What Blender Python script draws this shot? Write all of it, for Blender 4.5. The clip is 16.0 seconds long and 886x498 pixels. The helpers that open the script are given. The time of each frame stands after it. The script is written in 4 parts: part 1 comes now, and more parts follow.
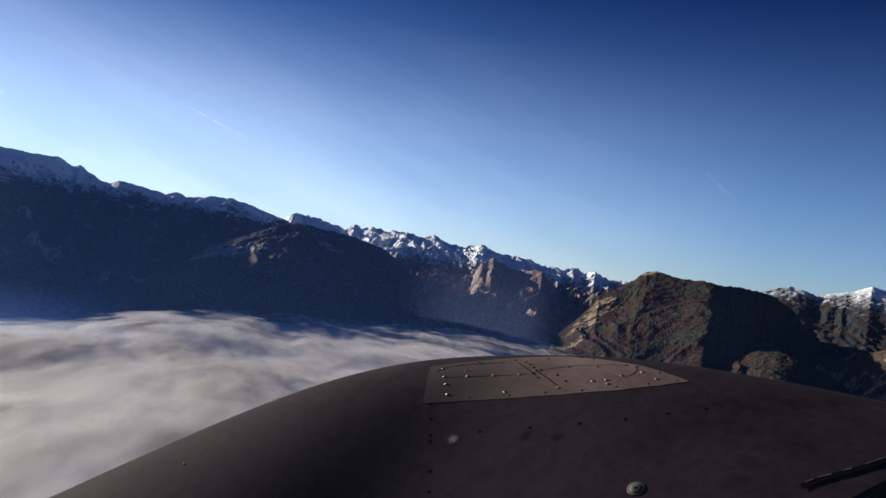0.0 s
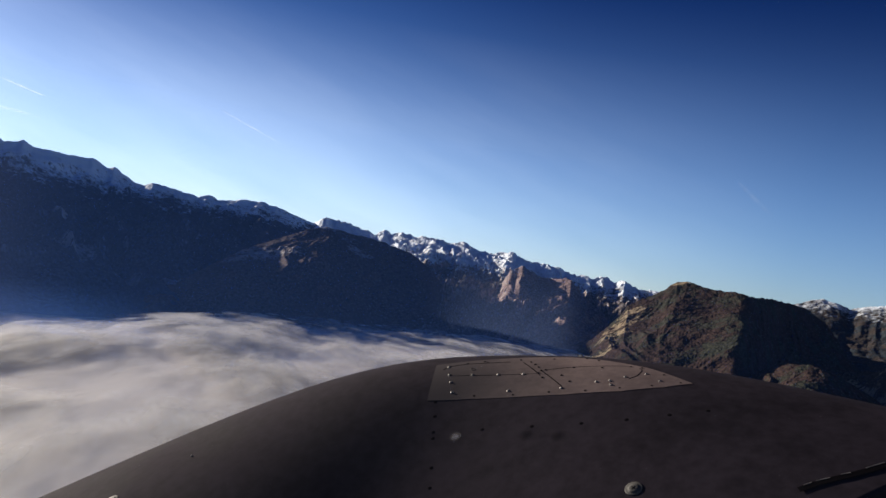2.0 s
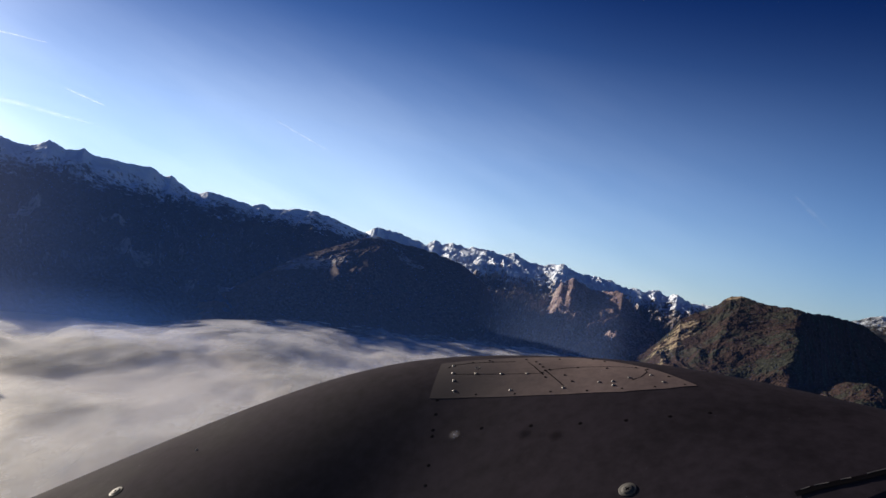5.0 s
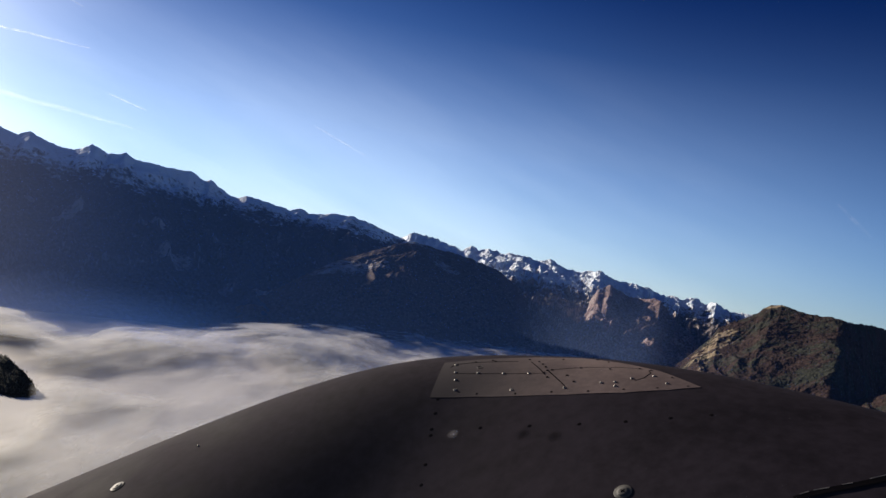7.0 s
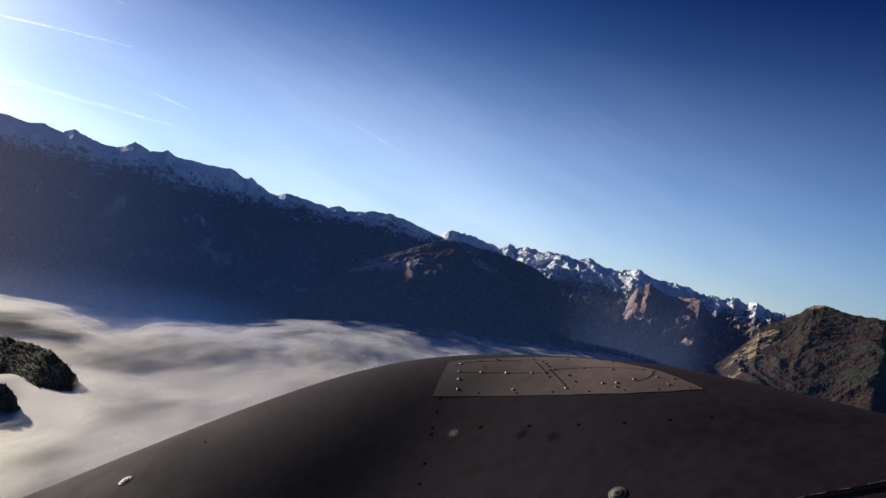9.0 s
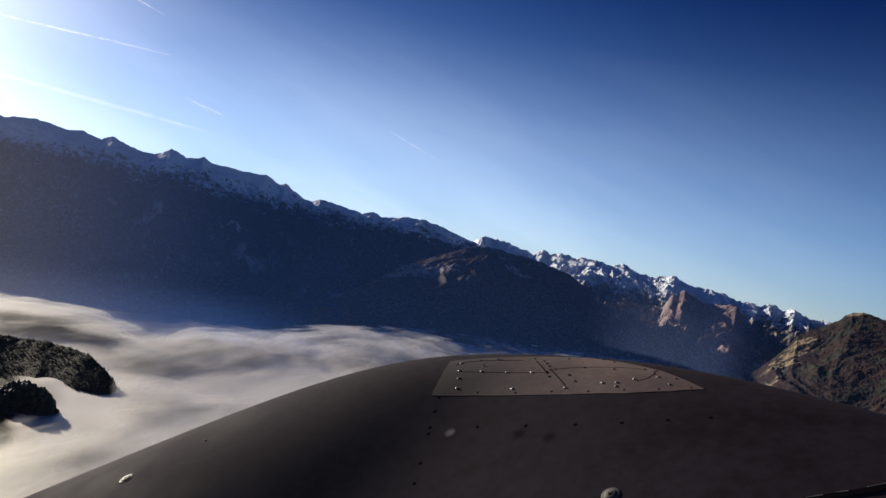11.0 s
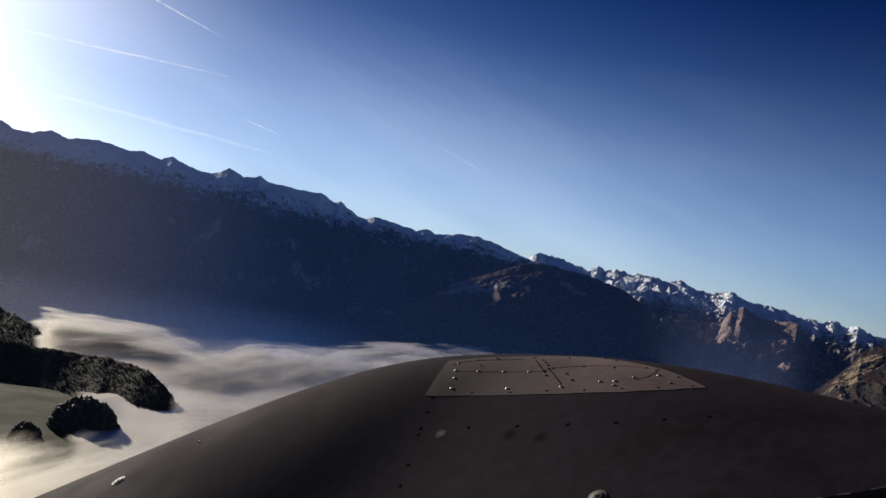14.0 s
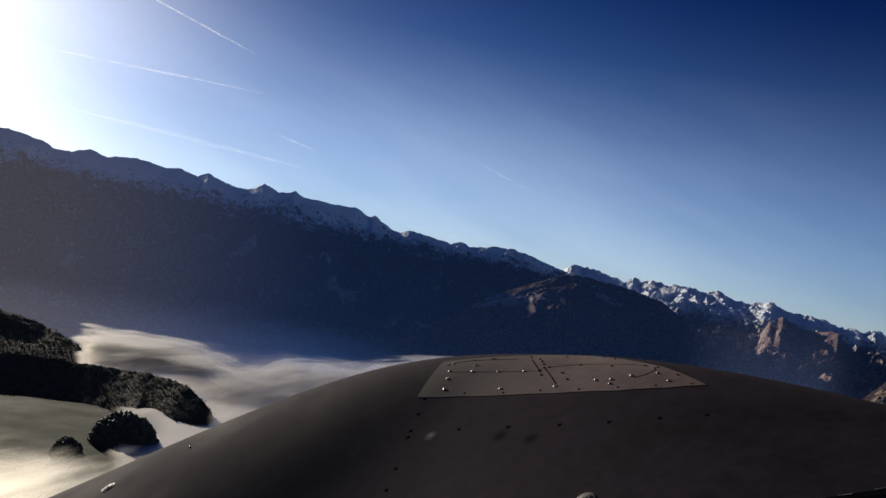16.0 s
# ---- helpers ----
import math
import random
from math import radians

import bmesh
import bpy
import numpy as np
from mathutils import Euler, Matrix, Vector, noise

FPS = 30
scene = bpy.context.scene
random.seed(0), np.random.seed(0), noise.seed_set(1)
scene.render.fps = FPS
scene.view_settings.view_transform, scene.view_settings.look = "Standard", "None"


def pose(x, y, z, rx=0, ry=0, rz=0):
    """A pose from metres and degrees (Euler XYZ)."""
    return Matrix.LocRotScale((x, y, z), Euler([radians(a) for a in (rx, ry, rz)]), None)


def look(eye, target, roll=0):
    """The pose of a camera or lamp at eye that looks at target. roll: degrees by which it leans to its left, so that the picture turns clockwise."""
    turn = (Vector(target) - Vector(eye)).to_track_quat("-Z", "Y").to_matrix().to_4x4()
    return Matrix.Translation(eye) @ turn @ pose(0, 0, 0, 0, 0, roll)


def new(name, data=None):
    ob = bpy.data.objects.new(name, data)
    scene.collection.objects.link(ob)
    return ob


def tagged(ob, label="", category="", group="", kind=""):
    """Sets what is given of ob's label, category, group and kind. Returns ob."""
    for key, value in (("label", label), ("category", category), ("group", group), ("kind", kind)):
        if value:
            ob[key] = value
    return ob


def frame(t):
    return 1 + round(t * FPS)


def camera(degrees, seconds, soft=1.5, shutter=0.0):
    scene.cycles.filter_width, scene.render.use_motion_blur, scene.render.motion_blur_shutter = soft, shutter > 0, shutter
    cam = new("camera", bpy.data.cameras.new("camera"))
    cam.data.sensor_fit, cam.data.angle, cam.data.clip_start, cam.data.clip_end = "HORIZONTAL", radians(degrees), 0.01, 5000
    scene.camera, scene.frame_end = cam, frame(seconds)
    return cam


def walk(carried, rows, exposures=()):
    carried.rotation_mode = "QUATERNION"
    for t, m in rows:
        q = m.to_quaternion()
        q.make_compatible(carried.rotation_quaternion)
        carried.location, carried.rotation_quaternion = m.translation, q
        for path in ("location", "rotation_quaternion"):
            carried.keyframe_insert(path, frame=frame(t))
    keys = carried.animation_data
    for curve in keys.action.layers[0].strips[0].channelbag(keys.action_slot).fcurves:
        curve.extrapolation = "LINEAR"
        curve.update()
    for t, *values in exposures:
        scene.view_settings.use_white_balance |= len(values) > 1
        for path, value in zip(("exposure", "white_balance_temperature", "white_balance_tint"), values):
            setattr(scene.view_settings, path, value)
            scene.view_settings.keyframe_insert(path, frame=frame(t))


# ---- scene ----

# ---- camera and its path: it swings slowly round the top of the nose ----
EYE = 200.0
cam = camera(50.0, 16.0, soft=1.5)
ROWS = [
    (0, -0.2165, -0.3844, 0.0304, 92.071, -7.972, -7.978),
    (0.5, -0.2070, -0.3898, 0.0278, 92.101, -8.391, -7.502),
    (1, -0.1970, -0.3946, 0.0262, 92.118, -8.614, -7.094),
    (1.5, -0.1855, -0.3986, 0.0243, 92.146, -8.783, -6.659),
    (2, -0.1729, -0.4017, 0.0216, 92.202, -8.943, -6.222),
    (2.5, -0.1589, -0.4037, 0.0197, 92.226, -9.077, -5.748),
    (3, -0.1431, -0.4046, 0.0165, 92.289, -9.306, -5.189),
    (3.5, -0.1273, -0.4038, 0.0161, 92.268, -9.373, -4.693),
    (4, -0.1110, -0.4014, 0.0142, 92.303, -9.437, -4.196),
    (6.5, -0.0301, -0.3808, 0.0067, 92.337, -10.221, -1.537),
    (7, -0.0112, -0.3751, 0.0066, 92.313, -10.295, -0.967),
    (7.5, 0.0094, -0.3703, 0.0080, 92.237, -10.492, -0.408),
    (8, 0.0209, -0.3713, 0.0106, 92.12, -10.575, 0.159),
    (8.5, 0.0361, -0.3726, 0.0155, 91.938, -10.586, 0.745),
    (9, 0.0526, -0.3706, 0.0199, 91.762, -10.638, 1.34),
    (11.5, 0.1353, -0.3372, 0.0146, 91.788, -10.77, 3.92),
    (12, 0.1535, -0.3272, 0.0115, 91.854, -10.784, 4.488),
    (12.5, 0.1720, -0.3144, 0.0081, 91.926, -10.819, 5.053),
    (13, 0.1911, -0.2995, 0.0055, 91.986, -10.684, 5.604),
    (13.5, 0.2097, -0.2835, 0.0023, 92.068, -10.601, 6.152),
    (14, 0.2270, -0.2666, -0.0011, 92.14, -10.617, 6.704),
    (14.5, 0.2445, -0.2489, -0.0044, 92.223, -10.545, 7.233),
    (15, 0.2630, -0.2305, -0.0077, 92.324, -10.293, 7.763),
    (15.5, 0.2800, -0.2119, -0.0111, 92.429, -10.169, 8.256),
    (16, 0.2981, -0.1933, -0.0150, 92.538, -10.063, 8.846),
]
walk(cam, [(t, pose(x, y, EYE + z, rx, ry, rz)) for t, x, y, z, rx, ry, rz in ROWS], [(0.0, 0.82), (4.0, 0.80), (7.5, 0.74), (12.5, 0.5), (16.0, 0.22)])

# ---- sky, sun ----
SUN_AZ, SUN_EL = -44.0, 13.0
world = bpy.data.worlds.new("winter_sky")
scene.world = world
world.use_nodes = True
wt = world.node_tree
wt.nodes.clear()
sky = wt.nodes.new("ShaderNodeTexSky")
sky.sky_type = "NISHITA"
sky.sun_disc = False
sky.sun_elevation, sky.sun_rotation = radians(SUN_EL), radians(SUN_AZ) % (2 * math.pi)
sky.altitude, sky.air_density, sky.dust_density, sky.ozone_density = 900, 1.0, 0.5, 3.0


def sky_node(kind, *values, op=None):
    """A node of the sky, with its inputs: numbers, colours or other outputs."""
    n = wt.nodes.new(kind)
    if op:
        n.operation = op
    for i, v in enumerate(values):
        if isinstance(v, bpy.types.NodeSocket):
            wt.links.new(v, n.inputs[i])
        elif v is not None:
            n.inputs[i].default_value = v
    return n


def heading(az, el):
    a, e = radians(az), radians(el)
    return Vector((math.sin(a) * math.cos(e), math.cos(a) * math.cos(e), math.sin(e)))


# the air is clear and deep blue high up, pale near the skyline, and bright round the sun
way = wt.nodes.new("ShaderNodeTexCoord").outputs["Generated"]
height = sky_node("ShaderNodeSeparateXYZ", way).outputs["Z"]
rise = sky_node("ShaderNodeMapRange", height, 0.0, 0.37, 0.0, 1.0)
rise.interpolation_type = "SMOOTHSTEP"
tint = wt.nodes.new("ShaderNodeMix")
tint.data_type = "RGBA"
wt.links.new(rise.outputs["Result"], tint.inputs[0])
tint.inputs[6].default_value = (0.93, 1.08, 1.50, 1)
deep = wt.nodes.new("ShaderNodeMix")
deep.data_type, deep.blend_type = "RGBA", "MULTIPLY"
deep.inputs[0].default_value = 1.0
wt.links.new(sky.outputs[0], deep.inputs[6])
wt.links.new(tint.outputs[2], deep.inputs[7])
near = sky_node("ShaderNodeVectorMath", way, tuple(heading(SUN_AZ, SUN_EL)), op="DOT_PRODUCT").outputs["Value"]
near = sky_node("ShaderNodeMath", near, 0.0, op="MAXIMUM").outputs[0]
turned_away = sky_node("ShaderNodeMapRange", near, 0.60, 0.95, 0.0, 1.0)
high = wt.nodes.new("ShaderNodeMix")
high.data_type = "RGBA"
wt.links.new(turned_away.outputs["Result"], high.inputs[0])
high.inputs[6].default_value, high.inputs[7].default_value = (0.0, 0.082, 0.31, 1), (0.0, 0.15, 0.46, 1)
wt.links.new(high.outputs[2], tint.inputs[7])
lobes = [sky_node("ShaderNodeMath", sky_node("ShaderNodeMath", near, power, op="POWER").outputs[0], amount, op="MULTIPLY").outputs[0] for power, amount in ((46.0, 18.0), (13.0, 1.1))]
glow = sky_node("ShaderNodeMath", *lobes, op="ADD").outputs[0]
halo = sky_node("ShaderNodeVectorMath", (1.0, 0.96, 0.93), glow, op="MULTIPLY")
wt.links.new(glow, halo.inputs[1])
# thin streaks of high cloud, low in the sky and towards the sun
drift = wt.nodes.new("ShaderNodeMapping")
wt.links.new(way, drift.inputs["Vector"])
drift.vector_type = "TEXTURE"
drift.inputs["Rotation"].default_value, drift.inputs["Scale"].default_value = (0, radians(16), 0), (0.75, 1.0, 0.16)
wisps = wt.nodes.new("ShaderNodeTexNoise")
wt.links.new(drift.outputs[0], wisps.inputs["Vector"])
wisps.inputs["Scale"].default_value, wisps.inputs["Detail"].default_value, wisps.inputs["Roughness"].default_value = 1.6, 5.0, 0.55
streak = sky_node("ShaderNodeMapRange", wisps.outputs["Fac"], 0.36, 0.68, 0.40, 1.35).outputs["Result"]
low_sky = sky_node("ShaderNodeMapRange", height, 0.03, 0.26, 1.0, 0.0).outputs["Result"]
sunward = sky_node("ShaderNodeMapRange", near, 0.35, 0.85, 0.0, 1.0).outputs["Result"]
cirrus = sky_node("ShaderNodeMath", sky_node("ShaderNodeMath", streak, low_sky, op="MULTIPLY").outputs[0], sunward, op="MULTIPLY").outputs[0]
cloud = sky_node("ShaderNodeVectorMath", (3.0, 3.0, 2.8), (1, 1, 1), op="MULTIPLY")
wt.links.new(cirrus, cloud.inputs[1])
clear_sky = sky_node("ShaderNodeVectorMath", deep.outputs[2], cloud.outputs[0], op="ADD")
whole = sky_node("ShaderNodeVectorMath", clear_sky.outputs[0], halo.outputs[0], op="ADD")
bg = sky_node("ShaderNodeBackground", whole.outputs[0], 0.056)
wo = wt.nodes.new("ShaderNodeOutputWorld")
wt.links.new(bg.outputs[0], wo.inputs["Surface"])


lamp = bpy.data.lights.new("sun", "SUN")
lamp.energy, lamp.angle, lamp.color = 5.0, radians(0.53), (1.0, 0.89, 0.74)
sun = new("sun", lamp)
sun.matrix_world = look(heading(SUN_AZ, SUN_EL) * 900, (0, 0, 0))


# ---- materials ----
class Nodes:
    """A material and short calls to wire it."""

    def __init__(self, name):
        self.m = bpy.data.materials.new(name)
        self.m.use_nodes = True
        self.t = self.m.node_tree
        self.t.nodes.clear()
        self.out = self.add("ShaderNodeOutputMaterial")
        self.geo = self.add("ShaderNodeNewGeometry")
        self.pos = self.geo.outputs["Position"]
        self.tc = self.add("ShaderNodeTexCoord").outputs["Object"]

    def add(self, kind):
        return self.t.nodes.new(kind)

    def put(self, value, socket):
        if isinstance(value, (int, float)):
            socket.default_value = value
        elif isinstance(value, tuple):
            socket.default_value = (*value, 1.0) if len(socket.default_value) == 4 and len(value) == 3 else value
        else:
            self.t.links.new(value, socket)

    def noise(self, scale, detail=4.0, rough=0.55, vec=None, warp=0.0):
        n = self.add("ShaderNodeTexNoise")
        self.put(self.pos if vec is None else vec, n.inputs["Vector"])
        n.inputs["Scale"].default_value, n.inputs["Detail"].default_value = scale, detail
        n.inputs["Roughness"].default_value, n.inputs["Distortion"].default_value = rough, warp
        return n.outputs["Fac"]

    def stretch(self, vec, s, turn=0.0):
        mp = self.add("ShaderNodeMapping")
        self.put(vec, mp.inputs["Vector"])
        mp.inputs["Scale"].default_value = s
        mp.inputs["Rotation"].default_value = (0, 0, turn)
        return mp.outputs[0]

    def ramp(self, fac, a, b, lo=0.0, hi=1.0):
        r = self.add("ShaderNodeMapRange")
        r.interpolation_type = "SMOOTHSTEP"
        self.put(fac, r.inputs["Value"])
        for key, v in (("From Min", a), ("From Max", b), ("To Min", lo), ("To Max", hi)):
            self.put(v, r.inputs[key])
        return r.outputs["Result"]

    def math(self, op, a, b=0.0):
        n = self.add("ShaderNodeMath")
        n.operation = op
        self.put(a, n.inputs[0])
        self.put(b, n.inputs[1])
        return n.outputs[0]

    def mix(self, fac, a, b):
        n = self.add("ShaderNodeMix")
        n.data_type = "RGBA"
        self.put(fac, n.inputs[0])
        self.put(a, n.inputs[6])
        self.put(b, n.inputs[7])
        return n.outputs[2]

    def axis(self, vec, i):
        s = self.add("ShaderNodeSeparateXYZ")
        self.put(vec, s.inputs[0])
        return s.outputs[i]

    def bump(self, height, dist, strength=1.0):
        n = self.add("ShaderNodeBump")
        n.inputs["Strength"].default_value, n.inputs["Distance"].default_value = strength, dist
        self.put(height, n.inputs["Height"])
        return n.outputs[0]

    def surface(self, color, rough=0.8, metal=0.0, normal=None, spec=0.5):
        b = self.add("ShaderNodeBsdfPrincipled")
        self.put(color, b.inputs["Base Color"])
        self.put(rough, b.inputs["Roughness"])
        self.put(metal, b.inputs["Metallic"])
        self.put(spec, b.inputs["Specular IOR Level"])
        if normal is not None:
            self.put(normal, b.inputs["Normal"])
        self.t.links.new(b.outputs[0], self.out.inputs["Surface"])
        return self.m


def mountain_material(name, snow_from, snow_full, bare, firs, conifer_share, rock_share, rock=(0.26, 0.215, 0.185), ragged=190.0, clearing=0.95, spots=(), contrast=1.0, relief_=0.4):
    """Winter wood, rock, clearings and snow, by height, steepness and patches."""
    n = Nodes(name)
    up = n.axis(n.geo.outputs["Normal"], 2)
    z = n.axis(n.pos, 2)
    clump = n.noise(0.010, 6, 0.65)
    speck = n.noise(0.12, 4, 0.75)
    fine = n.noise(0.055, 5, 0.72, n.stretch(n.pos, (1.0, 1.0, 0.45)))
    grain = n.noise(0.024, 7, 0.72)
    wood = n.mix(n.ramp(speck, 0.40, 0.60), tuple(v * (1 - 0.5 * contrast) for v in bare), tuple(v * (1 + 0.4 * contrast) for v in bare))
    trees = n.mix(n.ramp(speck, 0.36, 0.64), tuple(v * (1 - 0.55 * contrast) for v in firs), tuple(v * (1 + 0.5 * contrast) for v in firs))
    dark = n.math("ADD", n.math("MULTIPLY", clump, 0.6), n.math("MULTIPLY", fine, 0.4))
    col = n.mix(n.ramp(dark, 0.60 - conifer_share, 0.52 - conifer_share, 1.0, 0.0), wood, trees)
    stone = n.mix(n.ramp(n.noise(0.06, 6, 0.75), 0.35, 0.65), tuple(v * 0.45 for v in rock), tuple(v * 1.3 for v in rock))
    steep = n.math("ADD", n.math("SUBTRACT", 1.0, up), n.math("MULTIPLY", n.math("SUBTRACT", grain, 0.5), 1.3))
    col = n.mix(n.ramp(steep, 0.62 - rock_share, 0.74 - rock_share), col, stone)
    open_ = n.math("ADD", n.math("MULTIPLY", n.noise(0.006, 5, 0.6), 0.7), n.math("MULTIPLY", fine, 0.3))
    col = n.mix(n.ramp(open_, clearing - 0.12, clearing - 0.05), col, (0.34, 0.32, 0.33))
    for x, y, size, tone in spots:
        d = n.add("ShaderNodeVectorMath")
        d.operation = "DISTANCE"
        n.put(n.stretch(n.pos, (1.0, 1.0, 0.0)), d.inputs[0])
        d.inputs[1].default_value = (x, y, 0.0)
        patch = n.math("MULTIPLY", n.ramp(d.outputs["Value"], size * 1.3, size * 0.1, 0.0, 1.6), n.math("ADD", 1.0, n.math("MULTIPLY", n.math("SUBTRACT", n.math("ADD", fine, grain), 1.0), 4.5)))
        col = n.mix(n.ramp(patch, 0.85, 1.35, 0.0, 0.6), col, tone)
    level = n.math("ADD", z, n.math("MULTIPLY", n.math("SUBTRACT", n.noise(0.009, 6, 0.65), 0.5), ragged))
    level = n.math("ADD", level, n.math("MULTIPLY", n.math("SUBTRACT", grain, 0.5), 170.0))
    level = n.math("ADD", level, n.math("MULTIPLY", n.math("SUBTRACT", fine, 0.5), 210.0))
    level = n.math("ADD", level, n.math("MULTIPLY", n.math("SUBTRACT", speck, 0.5), 90.0))
    level = n.math("ADD", level, n.math("MULTIPLY", n.math("SUBTRACT", up, 0.75), 140.0))
    col = n.mix(n.ramp(level, snow_from, snow_full), col, (0.78, 0.85, 0.95))
    relief = n.math("ADD", n.math("MULTIPLY", speck, 0.5), n.math("MULTIPLY", grain, 2.0))
    return n.surface(col, 0.9, 0.0, n.bump(relief, 5.0, relief_ * contrast), 0.04)


# first fir tone is bluish: distance haze put into the colour
FIR_HAZED, FIR_WARM = (0.026, 0.033, 0.040), (0.026, 0.028, 0.020)
SNOW_DIRTY, PALE_ROCK = (0.42, 0.40, 0.41), (0.36, 0.285, 0.19)


def at(az, r):
    return r * math.sin(radians(az)), r * math.cos(radians(az))


# ridge wood and rock carry the blue of haze and shade in their colours
M_RIDGE = mountain_material("snow_capped_slopes", 368, 425, (0.034, 0.043, 0.068), FIR_HAZED, -0.02, 0.10, (0.080, 0.092, 0.13), contrast=0.7, relief_=0.3,
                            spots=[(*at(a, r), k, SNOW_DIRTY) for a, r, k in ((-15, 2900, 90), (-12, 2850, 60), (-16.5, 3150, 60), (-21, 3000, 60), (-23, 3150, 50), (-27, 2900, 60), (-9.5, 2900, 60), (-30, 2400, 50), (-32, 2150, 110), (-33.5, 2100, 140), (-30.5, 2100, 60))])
M_SPUR = mountain_material("bare_wood_slopes", 355, 470, (0.064, 0.045, 0.045), FIR_HAZED, -0.06, -0.30, (0.09, 0.075, 0.075), contrast=1.0, relief_=0.3,
                           spots=[(*at(a, r), k, SNOW_DIRTY) for a, r, k in ((-5.2, 3130, 110), (-4.2, 3150, 80), (-3.2, 3180, 80), (-6.2, 3060, 60), (1.0, 3400, 70))])
M_FAR = mountain_material("snowy_limestone", 262, 335, (0.120, 0.104, 0.104), FIR_HAZED, -0.06, 0.30, (0.27, 0.225, 0.215), contrast=1.2, relief_=0.8)
M_DUSTED = mountain_material("snow_dusted_slopes", 350, 465, (0.050, 0.040, 0.035), FIR_HAZED, 0.06, -0.06, relief_=0.25)
M_CRAG = mountain_material("brown_crag_rock", 345, 430, (0.19, 0.135, 0.132), FIR_HAZED, -0.06, 0.14, (0.25, 0.205, 0.20), contrast=1.2)
M_HILL = mountain_material("brown_hill_wood", 385, 480, (0.033, 0.0200, 0.0165), FIR_WARM, 0.04, -0.5, (0.11, 0.075, 0.056), contrast=1.1, relief_=0.35,
                           spots=[(*at(a, r), k, PALE_ROCK) for a, r, k in ((17.2, 2960, 90), (16.8, 2850, 70), (16.2, 2700, 50), (18.0, 2480, 50), (19.2, 2420, 45), (20.6, 2380, 45), (20.2, 3230, 50), (14.9, 2480, 60), (17.6, 3060, 60))])
M_CLIFF = mountain_material("cliffs_and_wood", 420, 560, (0.055, 0.040, 0.030), FIR_WARM, 0.03, 0.08, (0.40, 0.32, 0.21),
                            spots=[(*at(a, r), k, PALE_ROCK) for a, r, k in ((29.6, 2860, 60), (30.4, 2780, 70), (31.2, 2680, 70), (31.8, 2560, 70), (32.6, 2480, 70), (33.2, 2600, 60), (31.6, 2860, 40))])
M_KNOLL = mountain_material("knoll_wood", 900, 999, (0.034, 0.034, 0.025), (0.022, 0.024, 0.017), 0.0, -0.1, clearing=0.95)


def simple(name, color, rough, metal=0.0, scale=20.0, spread=0.25, dist=0.0, spec=0.5, rough_spread=0.1):
    n = Nodes(name)
    a, b = n.noise(scale, 5, 0.6, n.tc), n.noise(scale * 9, 4, 0.6, n.tc)
    s = n.math("ADD", n.math("MULTIPLY", a, 0.6), n.math("MULTIPLY", b, 0.4))
    col = n.mix(n.ramp(s, 0.3, 0.7), tuple(v * (1 - spread) for v in color), tuple(v * (1 + spread) for v in color))
    return n.surface(col, n.ramp(a, 0.3, 0.7, rough - rough_spread, rough + rough_spread), metal, n.bump(b, dist) if dist else None, spec)


M_SKIN = simple("anti_glare_paint", (0.0228, 0.0184, 0.0242), 0.85, 0.0, 5.0, 0.4, 0.00015, 0.015, 0.06)


def panel_material():
    """Brown mottled paint, blending into the dark skin tone towards its left end."""
    n = Nodes("panel_paint")
    a, b = n.noise(9.0, 5, 0.6, n.tc), n.noise(80.0, 4, 0.6, n.tc)
    s = n.math("ADD", n.math("MULTIPLY", a, 0.6), n.math("MULTIPLY", b, 0.4))
    paint = n.mix(n.ramp(s, 0.3, 0.7), (0.110, 0.081, 0.078), (0.176, 0.131, 0.124))
    # tone grades from brown to dark towards the left end
    worn = n.math("ADD", n.axis(n.tc, 0), n.math("MULTIPLY", n.math("SUBTRACT", a, 0.5), 0.12))
    col = n.mix(n.ramp(worn, 0.06, 0.38, 0.95, 0.0), paint, (0.030, 0.0245, 0.030))
    return n.surface(col, n.ramp(a, 0.3, 0.7, 0.67, 0.83), 0.0, n.bump(b, 0.0002), 0.07)


M_PANEL = panel_material()
M_DARK = simple("dark_joint", (0.006, 0.005, 0.006), 0.9, spec=0.0)
M_STEEL = simple("worn_steel", (0.22, 0.205, 0.19), 0.5, 0.7, 60.0, 0.3)
M_SCREW = simple("dull_screw_steel", (0.055, 0.052, 0.050), 0.7, 0.0, 60.0, 0.3, 0.0, 0.25)
M_MEADOW = simple("frosted_meadow", (0.052, 0.060, 0.040), 0.9, 0.0, 0.02, 0.45, 0.0, 0.04)
M_GROUND = simple("valley_floor", (0.035, 0.045, 0.042), 0.9, 0.0, 0.01, 0.3)
M_FIR = simple("fir_needles", (0.050, 0.054, 0.041), 0.8, 0.0, 0.05, 0.35, 0.0, 0.2)


